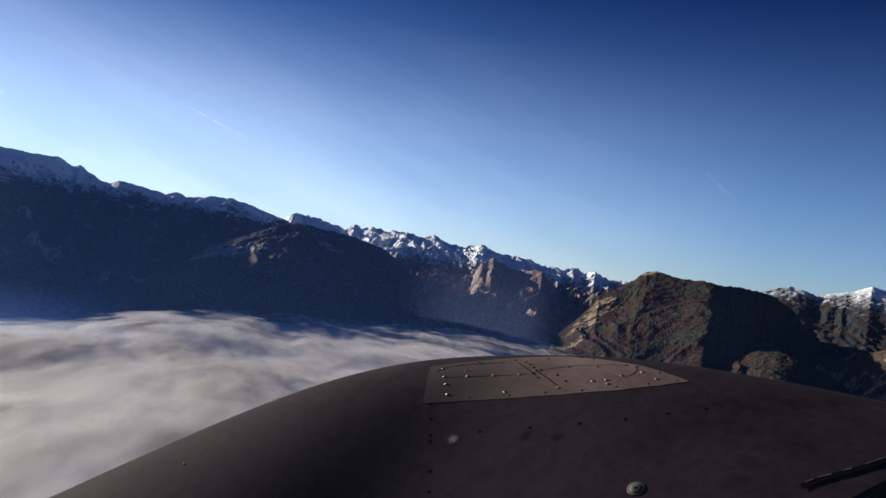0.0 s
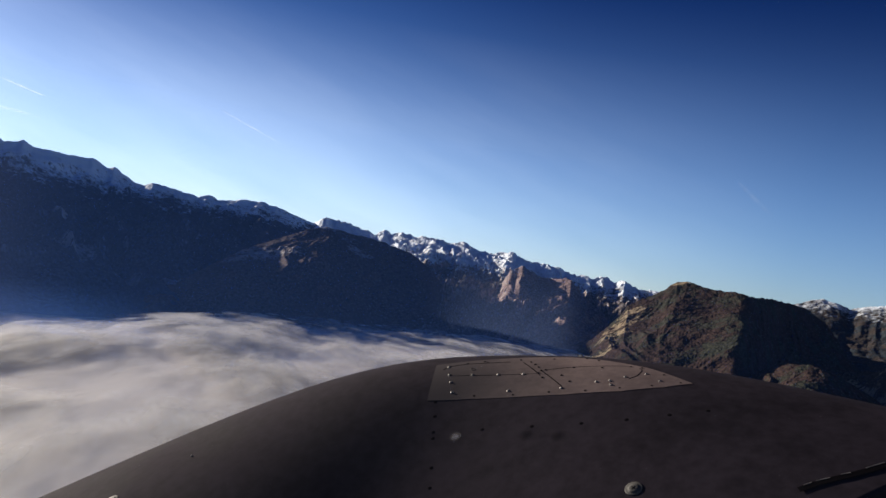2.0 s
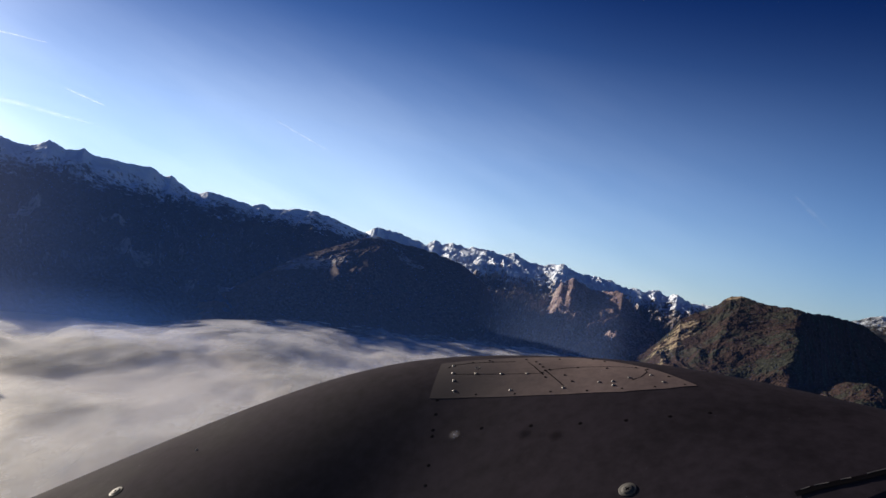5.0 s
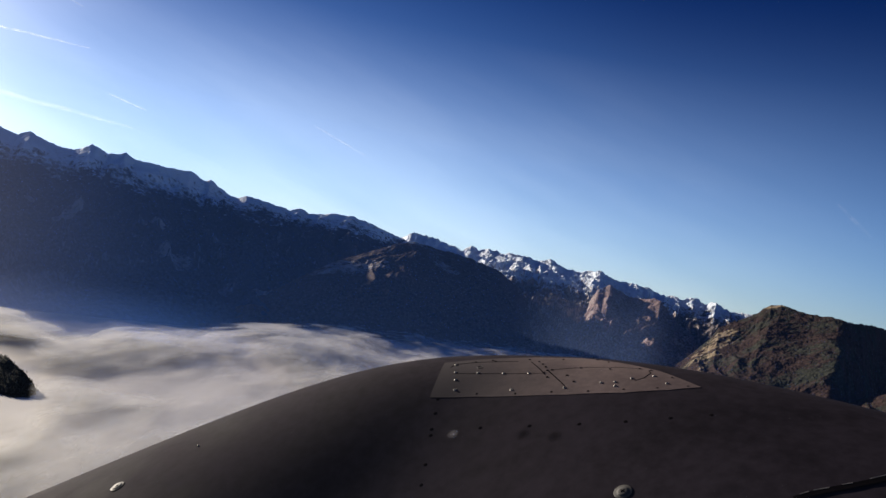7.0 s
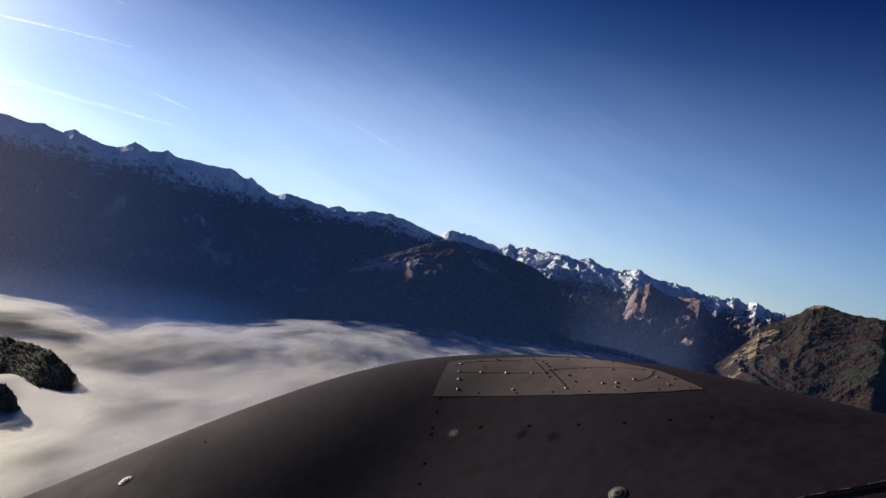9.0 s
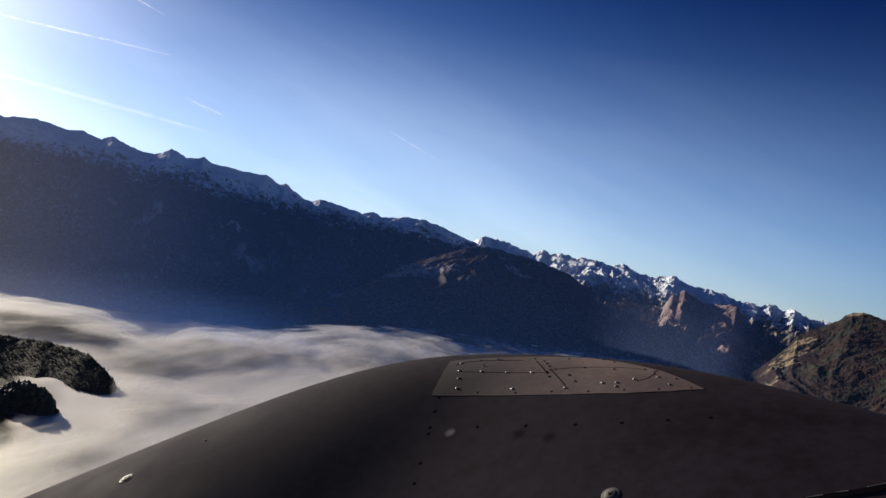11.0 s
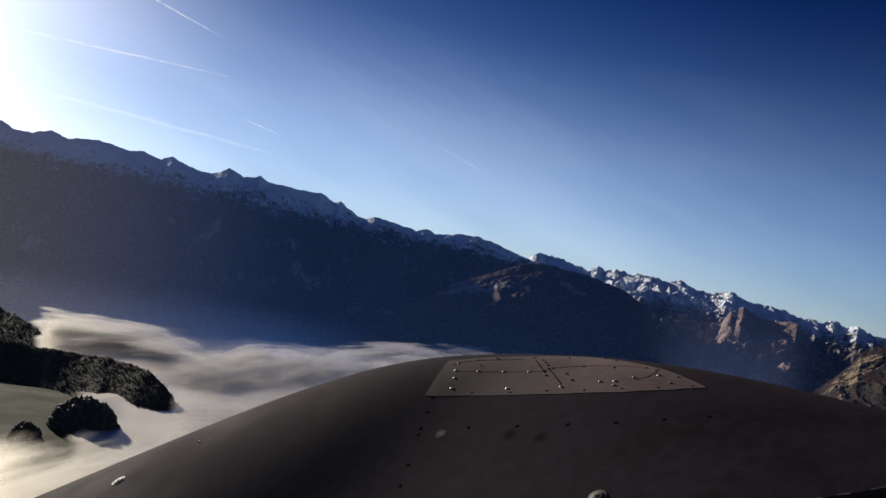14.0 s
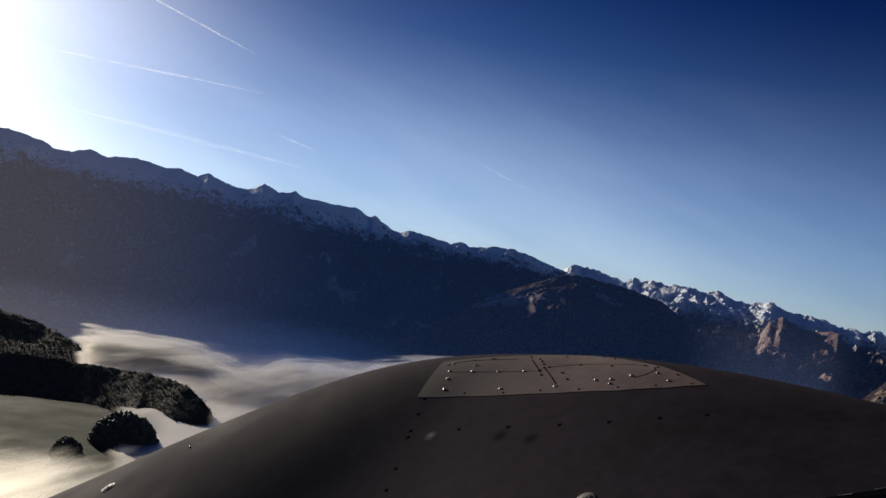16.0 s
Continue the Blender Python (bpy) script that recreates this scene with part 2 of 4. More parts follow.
def fog_material(name, lo, hi, most, fray, shift, ahead_, flat, tone):
    """White mist by its own thickness, frayed into soft curls: light is spread inside it, and passed on away from the sun."""
    n = Nodes(name)
    v = n.stretch(n.pos, (1.0, 0.26, 0.0), 0.2)
    away = n.add("ShaderNodeVectorMath")
    away.operation = "ADD"
    n.put(v, away.inputs[0])
    away.inputs[1].default_value = (shift, shift * 0.6, 0.0)
    v = away.outputs[0]
    thick = n.add("ShaderNodeAttribute")
    thick.attribute_name = "thick"
    curls = n.math("ADD", n.math("MULTIPLY", n.noise(0.0055, 3, 0.5, v, 0.3), 0.5), n.math("MULTIPLY", n.noise(0.017, 5, 0.55, v, 0.2), 0.5))
    frayed = n.math("ADD", thick.outputs["Fac"], n.math("MULTIPLY", n.math("SUBTRACT", curls, 0.5), fray))
    level = n.add("ShaderNodeMix")
    level.data_type = "VECTOR"
    level.inputs[0].default_value = flat
    n.put(n.geo.outputs["Normal"], level.inputs[4])
    level.inputs[5].default_value = (-0.05, 0.05, 0.9975)
    d, clear = n.add("ShaderNodeBsdfDiffuse"), n.add("ShaderNodeBsdfTransparent")
    n.put(level.outputs[1], d.inputs["Normal"])
    d.inputs["Color"].default_value = (*tone, 1)
    ahead, cloud, total = n.add("ShaderNodeBsdfGlossy"), n.add("ShaderNodeMixShader"), n.add("ShaderNodeMixShader")
    ahead.inputs["Roughness"].default_value = 0.48
    n.put(level.outputs[1], ahead.inputs["Normal"])
    cloud.inputs[0].default_value = ahead_
    ahead.inputs["Color"].default_value = (1.0, 0.955, 0.82, 1)
    n.t.links.new(d.outputs[0], cloud.inputs[1])
    n.t.links.new(ahead.outputs[0], cloud.inputs[2])
    n.put(n.ramp(frayed, lo, hi, 0.0, most), total.inputs[0])
    n.t.links.new(clear.outputs[0], total.inputs[1])
    n.t.links.new(cloud.outputs[0], total.inputs[2])
    n.t.links.new(total.outputs[0], n.out.inputs["Surface"])
    return n.m


def haze_sheet_material():
    """Haze tint for an upright see-through sheet: blue, denser low down, paler towards the sun."""
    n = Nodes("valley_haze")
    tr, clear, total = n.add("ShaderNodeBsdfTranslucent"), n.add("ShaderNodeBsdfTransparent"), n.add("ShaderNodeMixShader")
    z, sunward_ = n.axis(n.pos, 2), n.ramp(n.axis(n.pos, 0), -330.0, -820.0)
    # paler, thicker tint towards the sun imitates its glare
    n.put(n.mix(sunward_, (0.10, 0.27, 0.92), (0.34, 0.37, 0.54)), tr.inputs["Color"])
    # extra low blue at the left imitates the shaded edge of the mist
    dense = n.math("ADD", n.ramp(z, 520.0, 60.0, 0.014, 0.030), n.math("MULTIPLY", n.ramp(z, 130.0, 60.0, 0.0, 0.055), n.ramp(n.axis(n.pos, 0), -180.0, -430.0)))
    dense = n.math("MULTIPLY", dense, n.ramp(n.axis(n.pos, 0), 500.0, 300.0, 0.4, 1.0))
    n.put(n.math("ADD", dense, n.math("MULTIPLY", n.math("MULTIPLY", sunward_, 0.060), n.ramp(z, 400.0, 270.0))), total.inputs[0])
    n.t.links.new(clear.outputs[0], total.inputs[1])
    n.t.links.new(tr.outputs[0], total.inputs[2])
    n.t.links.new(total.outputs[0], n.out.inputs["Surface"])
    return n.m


M_HAZE_SHEET = haze_sheet_material()


def head_haze_material():
    """Haze tint for an upright sheet at the head of the valley: blue, fading out to both sides."""
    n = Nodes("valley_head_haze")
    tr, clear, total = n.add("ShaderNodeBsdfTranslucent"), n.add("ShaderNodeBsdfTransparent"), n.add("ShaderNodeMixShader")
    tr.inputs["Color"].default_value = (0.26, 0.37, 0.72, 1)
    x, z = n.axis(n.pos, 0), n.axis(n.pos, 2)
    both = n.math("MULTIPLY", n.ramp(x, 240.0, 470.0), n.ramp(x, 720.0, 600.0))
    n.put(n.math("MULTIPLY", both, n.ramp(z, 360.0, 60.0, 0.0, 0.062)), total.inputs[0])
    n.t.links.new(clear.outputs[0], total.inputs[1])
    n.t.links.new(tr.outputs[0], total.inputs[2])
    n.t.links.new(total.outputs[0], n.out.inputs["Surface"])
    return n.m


def contrail_material(amount):
    """Ice-crystal trail, ragged and half clear."""
    n = Nodes("contrail_ice")
    tr, clear, total = n.add("ShaderNodeBsdfTranslucent"), n.add("ShaderNodeBsdfTransparent"), n.add("ShaderNodeMixShader")
    tr.inputs["Color"].default_value = (0.95, 0.95, 0.95, 1)
    n.put(n.ramp(n.noise(0.02, 5, 0.6), 0.25, 0.7, 0.0, amount), total.inputs[0])
    n.t.links.new(clear.outputs[0], total.inputs[1])
    n.t.links.new(tr.outputs[0], total.inputs[2])
    n.t.links.new(total.outputs[0], n.out.inputs["Surface"])
    return n.m


def windscreen_material():
    """Clear pane with a thin film of dust, tinted blue to imitate haze and veiling glare."""
    n = Nodes("dusty_hazed_windscreen")
    tr, clear, total = n.add("ShaderNodeBsdfTranslucent"), n.add("ShaderNodeBsdfTransparent"), n.add("ShaderNodeMixShader")
    # blue of distant haze, put into the film's colour
    tr.inputs["Color"].default_value = (0.48, 0.64, 1.0, 1)
    smear = n.noise(3.0, 4, 0.55, n.stretch(n.tc, (1.0, 1.0, 2.2), 0.3), 0.8)
    film = n.ramp(smear, 0.25, 0.75, 0.0006, 0.0017)
    n.put(film, total.inputs[0])
    n.t.links.new(clear.outputs[0], total.inputs[1])
    n.t.links.new(tr.outputs[0], total.inputs[2])
    n.t.links.new(total.outputs[0], n.out.inputs["Surface"])
    return n.m


M_SCREEN = windscreen_material()


def smudge_material(name="dried_drop", tone=(0.36, 0.34, 0.35), most=0.5, reach_=0.014):
    """Pale dried drop, soft at its rim."""
    n = Nodes(name)
    d, clear, total = n.add("ShaderNodeBsdfDiffuse"), n.add("ShaderNodeBsdfTransparent"), n.add("ShaderNodeMixShader")
    d.inputs["Color"].default_value = (*tone, 1)
    size = n.add("ShaderNodeVectorMath")
    size.operation = "LENGTH"
    n.put(n.tc, size.inputs[0])
    n.put(n.ramp(size.outputs["Value"], reach_, 0.001, 0.0, most), total.inputs[0])
    n.t.links.new(clear.outputs[0], total.inputs[1])
    n.t.links.new(d.outputs[0], total.inputs[2])
    n.t.links.new(total.outputs[0], n.out.inputs["Surface"])
    return n.m


M_DROP = smudge_material()

M_SCUFF = smudge_material("dark_scuff", (0.006, 0.006, 0.008), 0.35, 0.018)


# ---- noise on arrays ----
PERM = np.random.RandomState(7).permutation(1024)
PERM = np.concatenate([PERM, PERM])
GRAD = np.random.RandomState(8).uniform(0, 2 * math.pi, 1024)
GX, GY = np.cos(GRAD), np.sin(GRAD)


def perlin(x, y):
    xi, yi = np.floor(x).astype(int), np.floor(y).astype(int)
    u, v = x - xi, y - yi

    def corner(i, j):
        k = PERM[(PERM[(xi + i) % 1024] + yi + j) % 1024]
        return GX[k] * (u - i) + GY[k] * (v - j)

    a, b = u * u * u * (u * (u * 6 - 15) + 10), v * v * v * (v * (v * 6 - 15) + 10)
    return (corner(0, 0) * (1 - a) + corner(1, 0) * a) * (1 - b) + (corner(0, 1) * (1 - a) + corner(1, 1) * a) * b


def fbm(x, y, octaves=5, gain=0.5):
    out, amp = np.zeros_like(x), 1.0
    for k in range(octaves):
        out += amp * perlin(x * 2 ** k + 17.3 * k, y * 2 ** k - 9.1 * k)
        amp *= gain
    return out * 1.4


def ridged(x, y, octaves=5, gain=0.5):
    out, amp, w = np.zeros_like(x), 1.0, np.ones_like(x)
    for k in range(octaves):
        s = (1 - np.abs(perlin(x * 2 ** k + 31.7 * k, y * 2 ** k + 5.9 * k)) * 1.6) ** 2
        out += amp * s * w
        w = np.clip(s * 1.4, 0, 1)
        amp *= gain
    return out - 0.9


def sheet(name, X, Y, Z, material, smooth=True, keep=None):
    """A mesh from a grid of places; keep: which of them it has, where not all."""
    nu, nv = X.shape
    co = np.stack([X.ravel(), Y.ravel(), Z.ravel()], 1)
    i = (np.arange(nu - 1)[:, None] * nv + np.arange(nv - 1)[None]).ravel()
    quads = np.stack([i, i + nv, i + nv + 1, i + 1], 1)
    if keep is not None:
        quads = quads[keep.ravel()[quads].any(axis=1)]
        used, quads = np.unique(quads, return_inverse=True)
        co, quads = co[used], quads.reshape(-1, 4)
    me = bpy.data.meshes.new(name)
    me.from_pydata(co.tolist(), [], quads.tolist())
    me.polygons.foreach_set("use_smooth", [smooth] * len(me.polygons))
    me.materials.append(material)
    ob = new(name, me)
    return (ob, used) if keep is not None else ob


def keyed(pairs, x):
    a = np.array(pairs, float)
    return np.interp(x, a[:, 0], a[:, 1])


GRIDS = {}


def mountain(name, material, crest, reach, foot, base=8.0, nu=500, nv=150, body=0.55, gully=45.0, lumps=40.0, rough=5.0, jag=2.0, seed=0.0, wide=260.0, top=0.0, bend=60.0, power=2.2, canopy=0.0, ease=0.5):
    """A ridge: crest heights by heading, its distance, the distance of its foot; spurs and gullies run down its face."""
    az = np.linspace(crest[0][0], crest[-1][0], nu)
    rc, rf, el = keyed(reach, az), keyed(foot, az), keyed(crest, az)
    step = (az[-1] - az[0]) / (nu - 1)
    soft = np.exp(-0.5 * (np.arange(-3, 3.01, step / ease) ** 2))
    soft /= soft.sum()
    wing = len(soft) // 2
    rc, rf = (np.convolve(np.pad(v, wing, "edge"), soft, "valid")[:nu] for v in (rc, rf))
    rc = np.minimum(rc + bend * fbm(az * rc / 57.3 / (wide * 1.3) + seed, az * 0 + seed, 3, 0.5), 4900)
    zc = EYE + rc * np.tan(np.radians(el))
    s = np.concatenate([np.linspace(0, 1, nv), 1 + np.linspace(0.03, 0.5, 18)])
    A, S = np.meshgrid(np.radians(az), s, indexing="ij")
    RC, RF, ZC = rc[:, None], rf[:, None], zc[:, None]
    r = np.where(S > 1, RC + (S - 1) * 700, RF + (RC - RF) * S)
    r = np.minimum(r, 4930)
    X, Y = r * np.sin(A), r * np.cos(A)
    up = np.clip(S, 0, 1)
    Z = base + (ZC - base) * (body * up + (1 - body) * up ** power)
    Z = np.where(S > 1, ZC - np.clip(S - 1, 0, 1) ** 1.2 * 420, Z)
    env = np.sin(np.pi * up).clip(0, 1) ** 0.8
    env = np.where(up > 0.6, np.maximum(env, max(top, 0.16)), env)
    across = A * RC
    warp = fbm(X / 600 + seed, Y / 600, 3) * 160
    Z = Z + env * gully * ridged((across + warp) / wide + seed, (r - warp) / (wide * 3.2) + seed, 5)
    Z = Z + env * lumps * fbm(X / 420 + seed, Y / 420 - seed, 5)
    Z = Z + rough * fbm(X / 48 + seed, Y / 48, 5, 0.62) * np.clip(env + 0.15, 0, 1)
    Z = Z + canopy * (np.abs(perlin(X / 9.0, Y / 9.0)) * 2.2 + perlin(X / 23.0 + 5, Y / 23.0)) * np.clip(up * 4, 0, 1)
    Z = Z + jag * fbm(X / 28, Y / 60 + seed, 4, 0.7) * (S > 0.85)
    GRIDS[name] = (X, Y, Z)
    return sheet(name, X, Y, Z, material)


# ---- ground under the mist ----
az = np.radians(np.linspace(-180, 180, 181))
rr = np.array([0.01, 60, 300, 700, 1000, 1500, 2200, 3200, 4200, 4900.0])
A, RR = np.meshgrid(az, rr, indexing="ij")
tagged(sheet("ground", RR * np.sin(A), RR * np.cos(A), 4 + 3 * fbm(RR * np.sin(A) / 900, RR * np.cos(A) / 900), M_GROUND), "dull green and brown valley floor under the mist", "ground", "", "structure")

# ---- mountains ----
MAIN = [(-52, 4.2), (-40, 4.5), (-35, 4.55), (-34.1, 4.58), (-33, 4.35), (-32.2, 4.05), (-31.3, 3.98), (-30.3, 4.45), (-29.4, 4.28), (-27, 4.42), (-26.1, 4.29),
        (-25.3, 4.43), (-24.3, 4.12), (-23.7, 4.36), (-22.7, 4.04), (-21.4, 3.90), (-20.5, 4.38), (-20.2, 4.36), (-19.5, 4.0), (-18.9, 4.12), (-18.6, 4.3), (-18.1, 3.97), (-15.8, 3.89),
        (-14.9, 3.98), (-14, 3.64), (-13.7, 3.75), (-12.4, 3.08), (-12, 2.98), (-11.5, 3.21), (-10, 3.07), (-8.9, 2.87), (-8.3, 3.13), (-7.7, 3.0), (-5.4, 3.21), (-4.3, 3.0), (-2.7, 2.6), (-1, 2.2), (4, 0.2), (8, -2.5)]
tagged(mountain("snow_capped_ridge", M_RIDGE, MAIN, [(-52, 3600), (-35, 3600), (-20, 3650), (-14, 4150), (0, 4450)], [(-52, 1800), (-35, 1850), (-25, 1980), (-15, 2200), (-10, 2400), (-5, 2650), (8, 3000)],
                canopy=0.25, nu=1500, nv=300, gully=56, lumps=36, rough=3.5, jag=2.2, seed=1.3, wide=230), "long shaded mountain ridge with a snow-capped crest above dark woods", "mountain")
SPUR = [(-13, -4.6), (-11, -3.2), (-10.2, -2.6), (-8.7, -1.8), (-7.5, -0.9), (-6, 0.18), (-4.4, 1.0), (-3.2, 1.62), (-2.2, 2.1), (-1.2, 2.4), (0.5, 2.18), (2.3, 1.99), (4.1, 1.53), (5.4, 0.85), (6.1, 0.1), (6.5, -0.35), (8.5, -1.8), (10.5, -3.2)]
tagged(mountain("wooded_spur", M_SPUR, SPUR, [(-13, 2700), (-6, 3150), (-2, 3500), (3, 3700), (10.5, 3700)], [(-13, 2300), (-5, 2300), (0, 2450), (5, 2850), (10.5, 2900)],
                nu=760, nv=260, gully=16, lumps=20, rough=4, seed=4.1, canopy=0.45, bend=20, wide=150, body=0.95), "brown wooded mountain spur with small snow patches, rising from the mist", "mountain")
FAR = [(-4, 2.2), (-2.2, 2.4), (-1.3, 2.98), (-0.8, 2.83), (0.1, 2.75), (1.7, 2.4), (2.2, 2.76), (2.7, 2.55), (3.2, 2.67), (4.6, 2.59), (5.4, 2.74), (6.3, 2.56), (7.1, 2.86), (7.5, 2.67), (8, 2.42), (8.9, 2.41),
       (10.1, 2.66), (10.4, 2.44), (11.2, 2.23), (13, 2.16), (13.7, 1.82), (14.5, 1.9), (15, 1.79), (15.8, 2.0), (16.3, 1.77), (16.9, 1.94), (17.4, 1.65), (18.8, 1.58), (20.2, 1.70), (23, 1.2), (27, 0.2)]
tagged(mountain("snowy_range", M_FAR, FAR, [(-4, 4700), (27, 4700)], [(-4, 2900), (10, 2800), (27, 2900)],
                nu=1400, nv=190, gully=34, lumps=34, rough=11, jag=2.6, top=0.2, bend=110, seed=7.7, wide=85, body=0.95), "distant jagged limestone range with sunlit snow", "mountain")
CRAG = [(8, -3.2), (9, -0.6), (9.6, 0.5), (10.1, 1.6), (10.8, 1.98), (11.9, 1.45), (13.8, 1.5), (14.6, 0.6), (16, -0.3), (17, -1.2), (18.5, -2.6)]
tagged(mountain("brown_crag", M_CRAG, CRAG, [(8, 3800), (11, 3900), (18.5, 3600)], [(8, 2850), (18.5, 2750)],
                nu=560, nv=240, canopy=0.8, gully=36, lumps=24, rough=5, jag=2.5, seed=2.2, wide=95, body=0.9), "brown rocky crag above the head of the misty valley", "mountain")
HILL = [(13.6, -3.6), (14.4, -3.1), (15.0, -2.3), (15.6, -1.7), (16.4, -0.75), (16.9, -0.15), (17.3, 0.55), (17.8, 0.85), (18.6, 1.35), (19.2, 1.75), (19.5, 2.08), (19.9, 2.39), (20.4, 2.43), (21, 2.34), (22.2, 2.2), (23.3, 2.2), (24.2, 2.1), (25.2, 2.12), (26.2, 2.05), (27, 1.9), (27.7, 1.6),
        (28.3, 1.15), (28.8, 0.55), (29.6, -0.5), (31, -1.8), (34, -3.2)]
tagged(mountain("wooded_hill", M_HILL, HILL, [(13.6, 2850), (16, 3050), (17.5, 3180), (20, 3250), (23.9, 3040), (24.8, 3200), (26.2, 3560), (27.5, 3800), (34, 3750)], [(13.6, 2380), (18, 2380), (21.5, 2300), (23.8, 2080), (24.7, 2400), (25.7, 2950), (28, 3120), (34, 3000)],
                nu=900, nv=320, canopy=1.6, gully=13, lumps=15, rough=3.2, seed=9.4, wide=150, bend=30, body=0.7, power=0.6, ease=0.2), "broad brown wooded hill with rock faces, lit by low sun", "mountain")
SHOULDER = [(21.5, -4.4), (23, -3.3), (24.2, -2.55), (24.9, -2.15), (26.6, -1.35), (27.6, -1.2), (29.0, -1.5), (30.2, -1.95), (31.2, -2.45), (32.1, -3.1), (33.2, -4.2)]
tagged(mountain("wooded_shoulder", M_HILL, SHOULDER, [(21.5, 2480), (26, 2480), (28.6, 2360), (30.6, 2500), (33.2, 2720)], [(21.5, 2000), (24, 1850), (28.2, 1650), (30, 1850), (33.2, 2300)],
                nu=500, nv=200, canopy=1.6, gully=12, lumps=16, rough=4, seed=6.6, wide=120, bend=25, body=0.95, power=1.0, ease=0.3), "low brown wooded shoulder in front of the broad hill", "mountain")
FRR = [(24, 1.0), (26, 1.9), (26.8, 2.18), (27.5, 2.48), (27.9, 2.54), (28.9, 2.34), (29.3, 2.18), (30, 2.43), (31, 2.66), (32.1, 3.09), (32.8, 2.98), (36, 3.2), (45, 2.6), (60, 2.0)]
tagged(mountain("snow_dusted_mountain", M_DUSTED, FRR, [(24, 4600), (60, 4600)], [(24, 3400), (60, 3300)],
                nu=800, nv=170, wide=130, gully=6, lumps=9, rough=4, jag=2.5, top=0.3, seed=5.5, body=0.95), "far mountain with snow-dusted top and wooded flank", "mountain")
CLF = [(26.5, -3.4), (28, -2.0), (29, -1.5), (29.6, -1.25), (31, -1.0), (31.6, -0.65), (32.6, -0.45), (34, 0.2), (40, 0.8), (60, 1.0)]
tagged(mountain("cliff_hill", M_CLIFF, CLF, [(26.5, 3000), (30, 2950), (34, 2650), (60, 2500)], [(26.5, 2850), (29, 2780), (33, 2250), (60, 2000)],
                nu=600, nv=240, canopy=1.8, gully=5, lumps=12, rough=5, seed=3.6, wide=110, ease=0.25), "low hill with pale sunlit cliffs and dark woods", "mountain")


# knolls that stand out of the mist
K1 = [(-75, -6.8), (-36, -7.2), (-29, -7.5), (-25, -7.6), (-23, -7.9), (-22, -8.4), (-21.2, -9.1), (-20.4, -10.2), (-19.8, -11.8)]
tagged(mountain("near_knoll", M_KNOLL, K1, [(-75, 1100), (-27, 1080), (-24, 1020), (-19.8, 900)], [(-75, 955), (-29.5, 950), (-28, 915), (-26.5, 860), (-24, 810), (-19.8, 800)], base=13, nu=420, nv=120, body=0.35, power=0.6, gully=3, lumps=4, rough=0.9, bend=6, seed=8.1, wide=90), "dark wooded knoll standing out of the mist", "hill")
K2 = [(-75, -4.0), (-40, -4.6), (-36, -4.9), (-33.3, -5.2), (-31.5, -5.5), (-30.3, -5.9), (-29.0, -6.5), (-28.1, -7.4), (-27.4, -8.6)]
tagged(mountain("back_knoll", M_KNOLL, K2, [(-75, 1500), (-31, 1420), (-27.4, 1250)], [(-75, 1120), (-31, 1130), (-27.4, 1130)], base=30, nu=360, nv=120, body=0.35, power=0.7, gully=4, lumps=5, rough=0.9, bend=10, seed=6.2, wide=110), "dark wooded hillside behind a strip of mist", "hill")


# ---- mist over the valley: a sea of soft puffs, with thin veils above ----
OPEN = (-500.0, 735.0)
BANK = [(-80, 1440), (-27, 1450), (-24.4, 1466), (-22.6, 1450), (-21, 1380), (-19.6, 1315), (-18.8, 1340), (-17.4, 1510), (-15, 1610), (-13, 1640), (-12, 1780), (-10.7, 1876), (-8, 2080), (-6.5, 2250), (-4, 2420), (-1, 2640), (2, 2740), (9, 3050), (14, 3100), (62, 2600)]


def step(x, a, b):
    k = np.clip((x - a) / (b - a), 0, 1)
    return k * k * (3 - 2 * k)


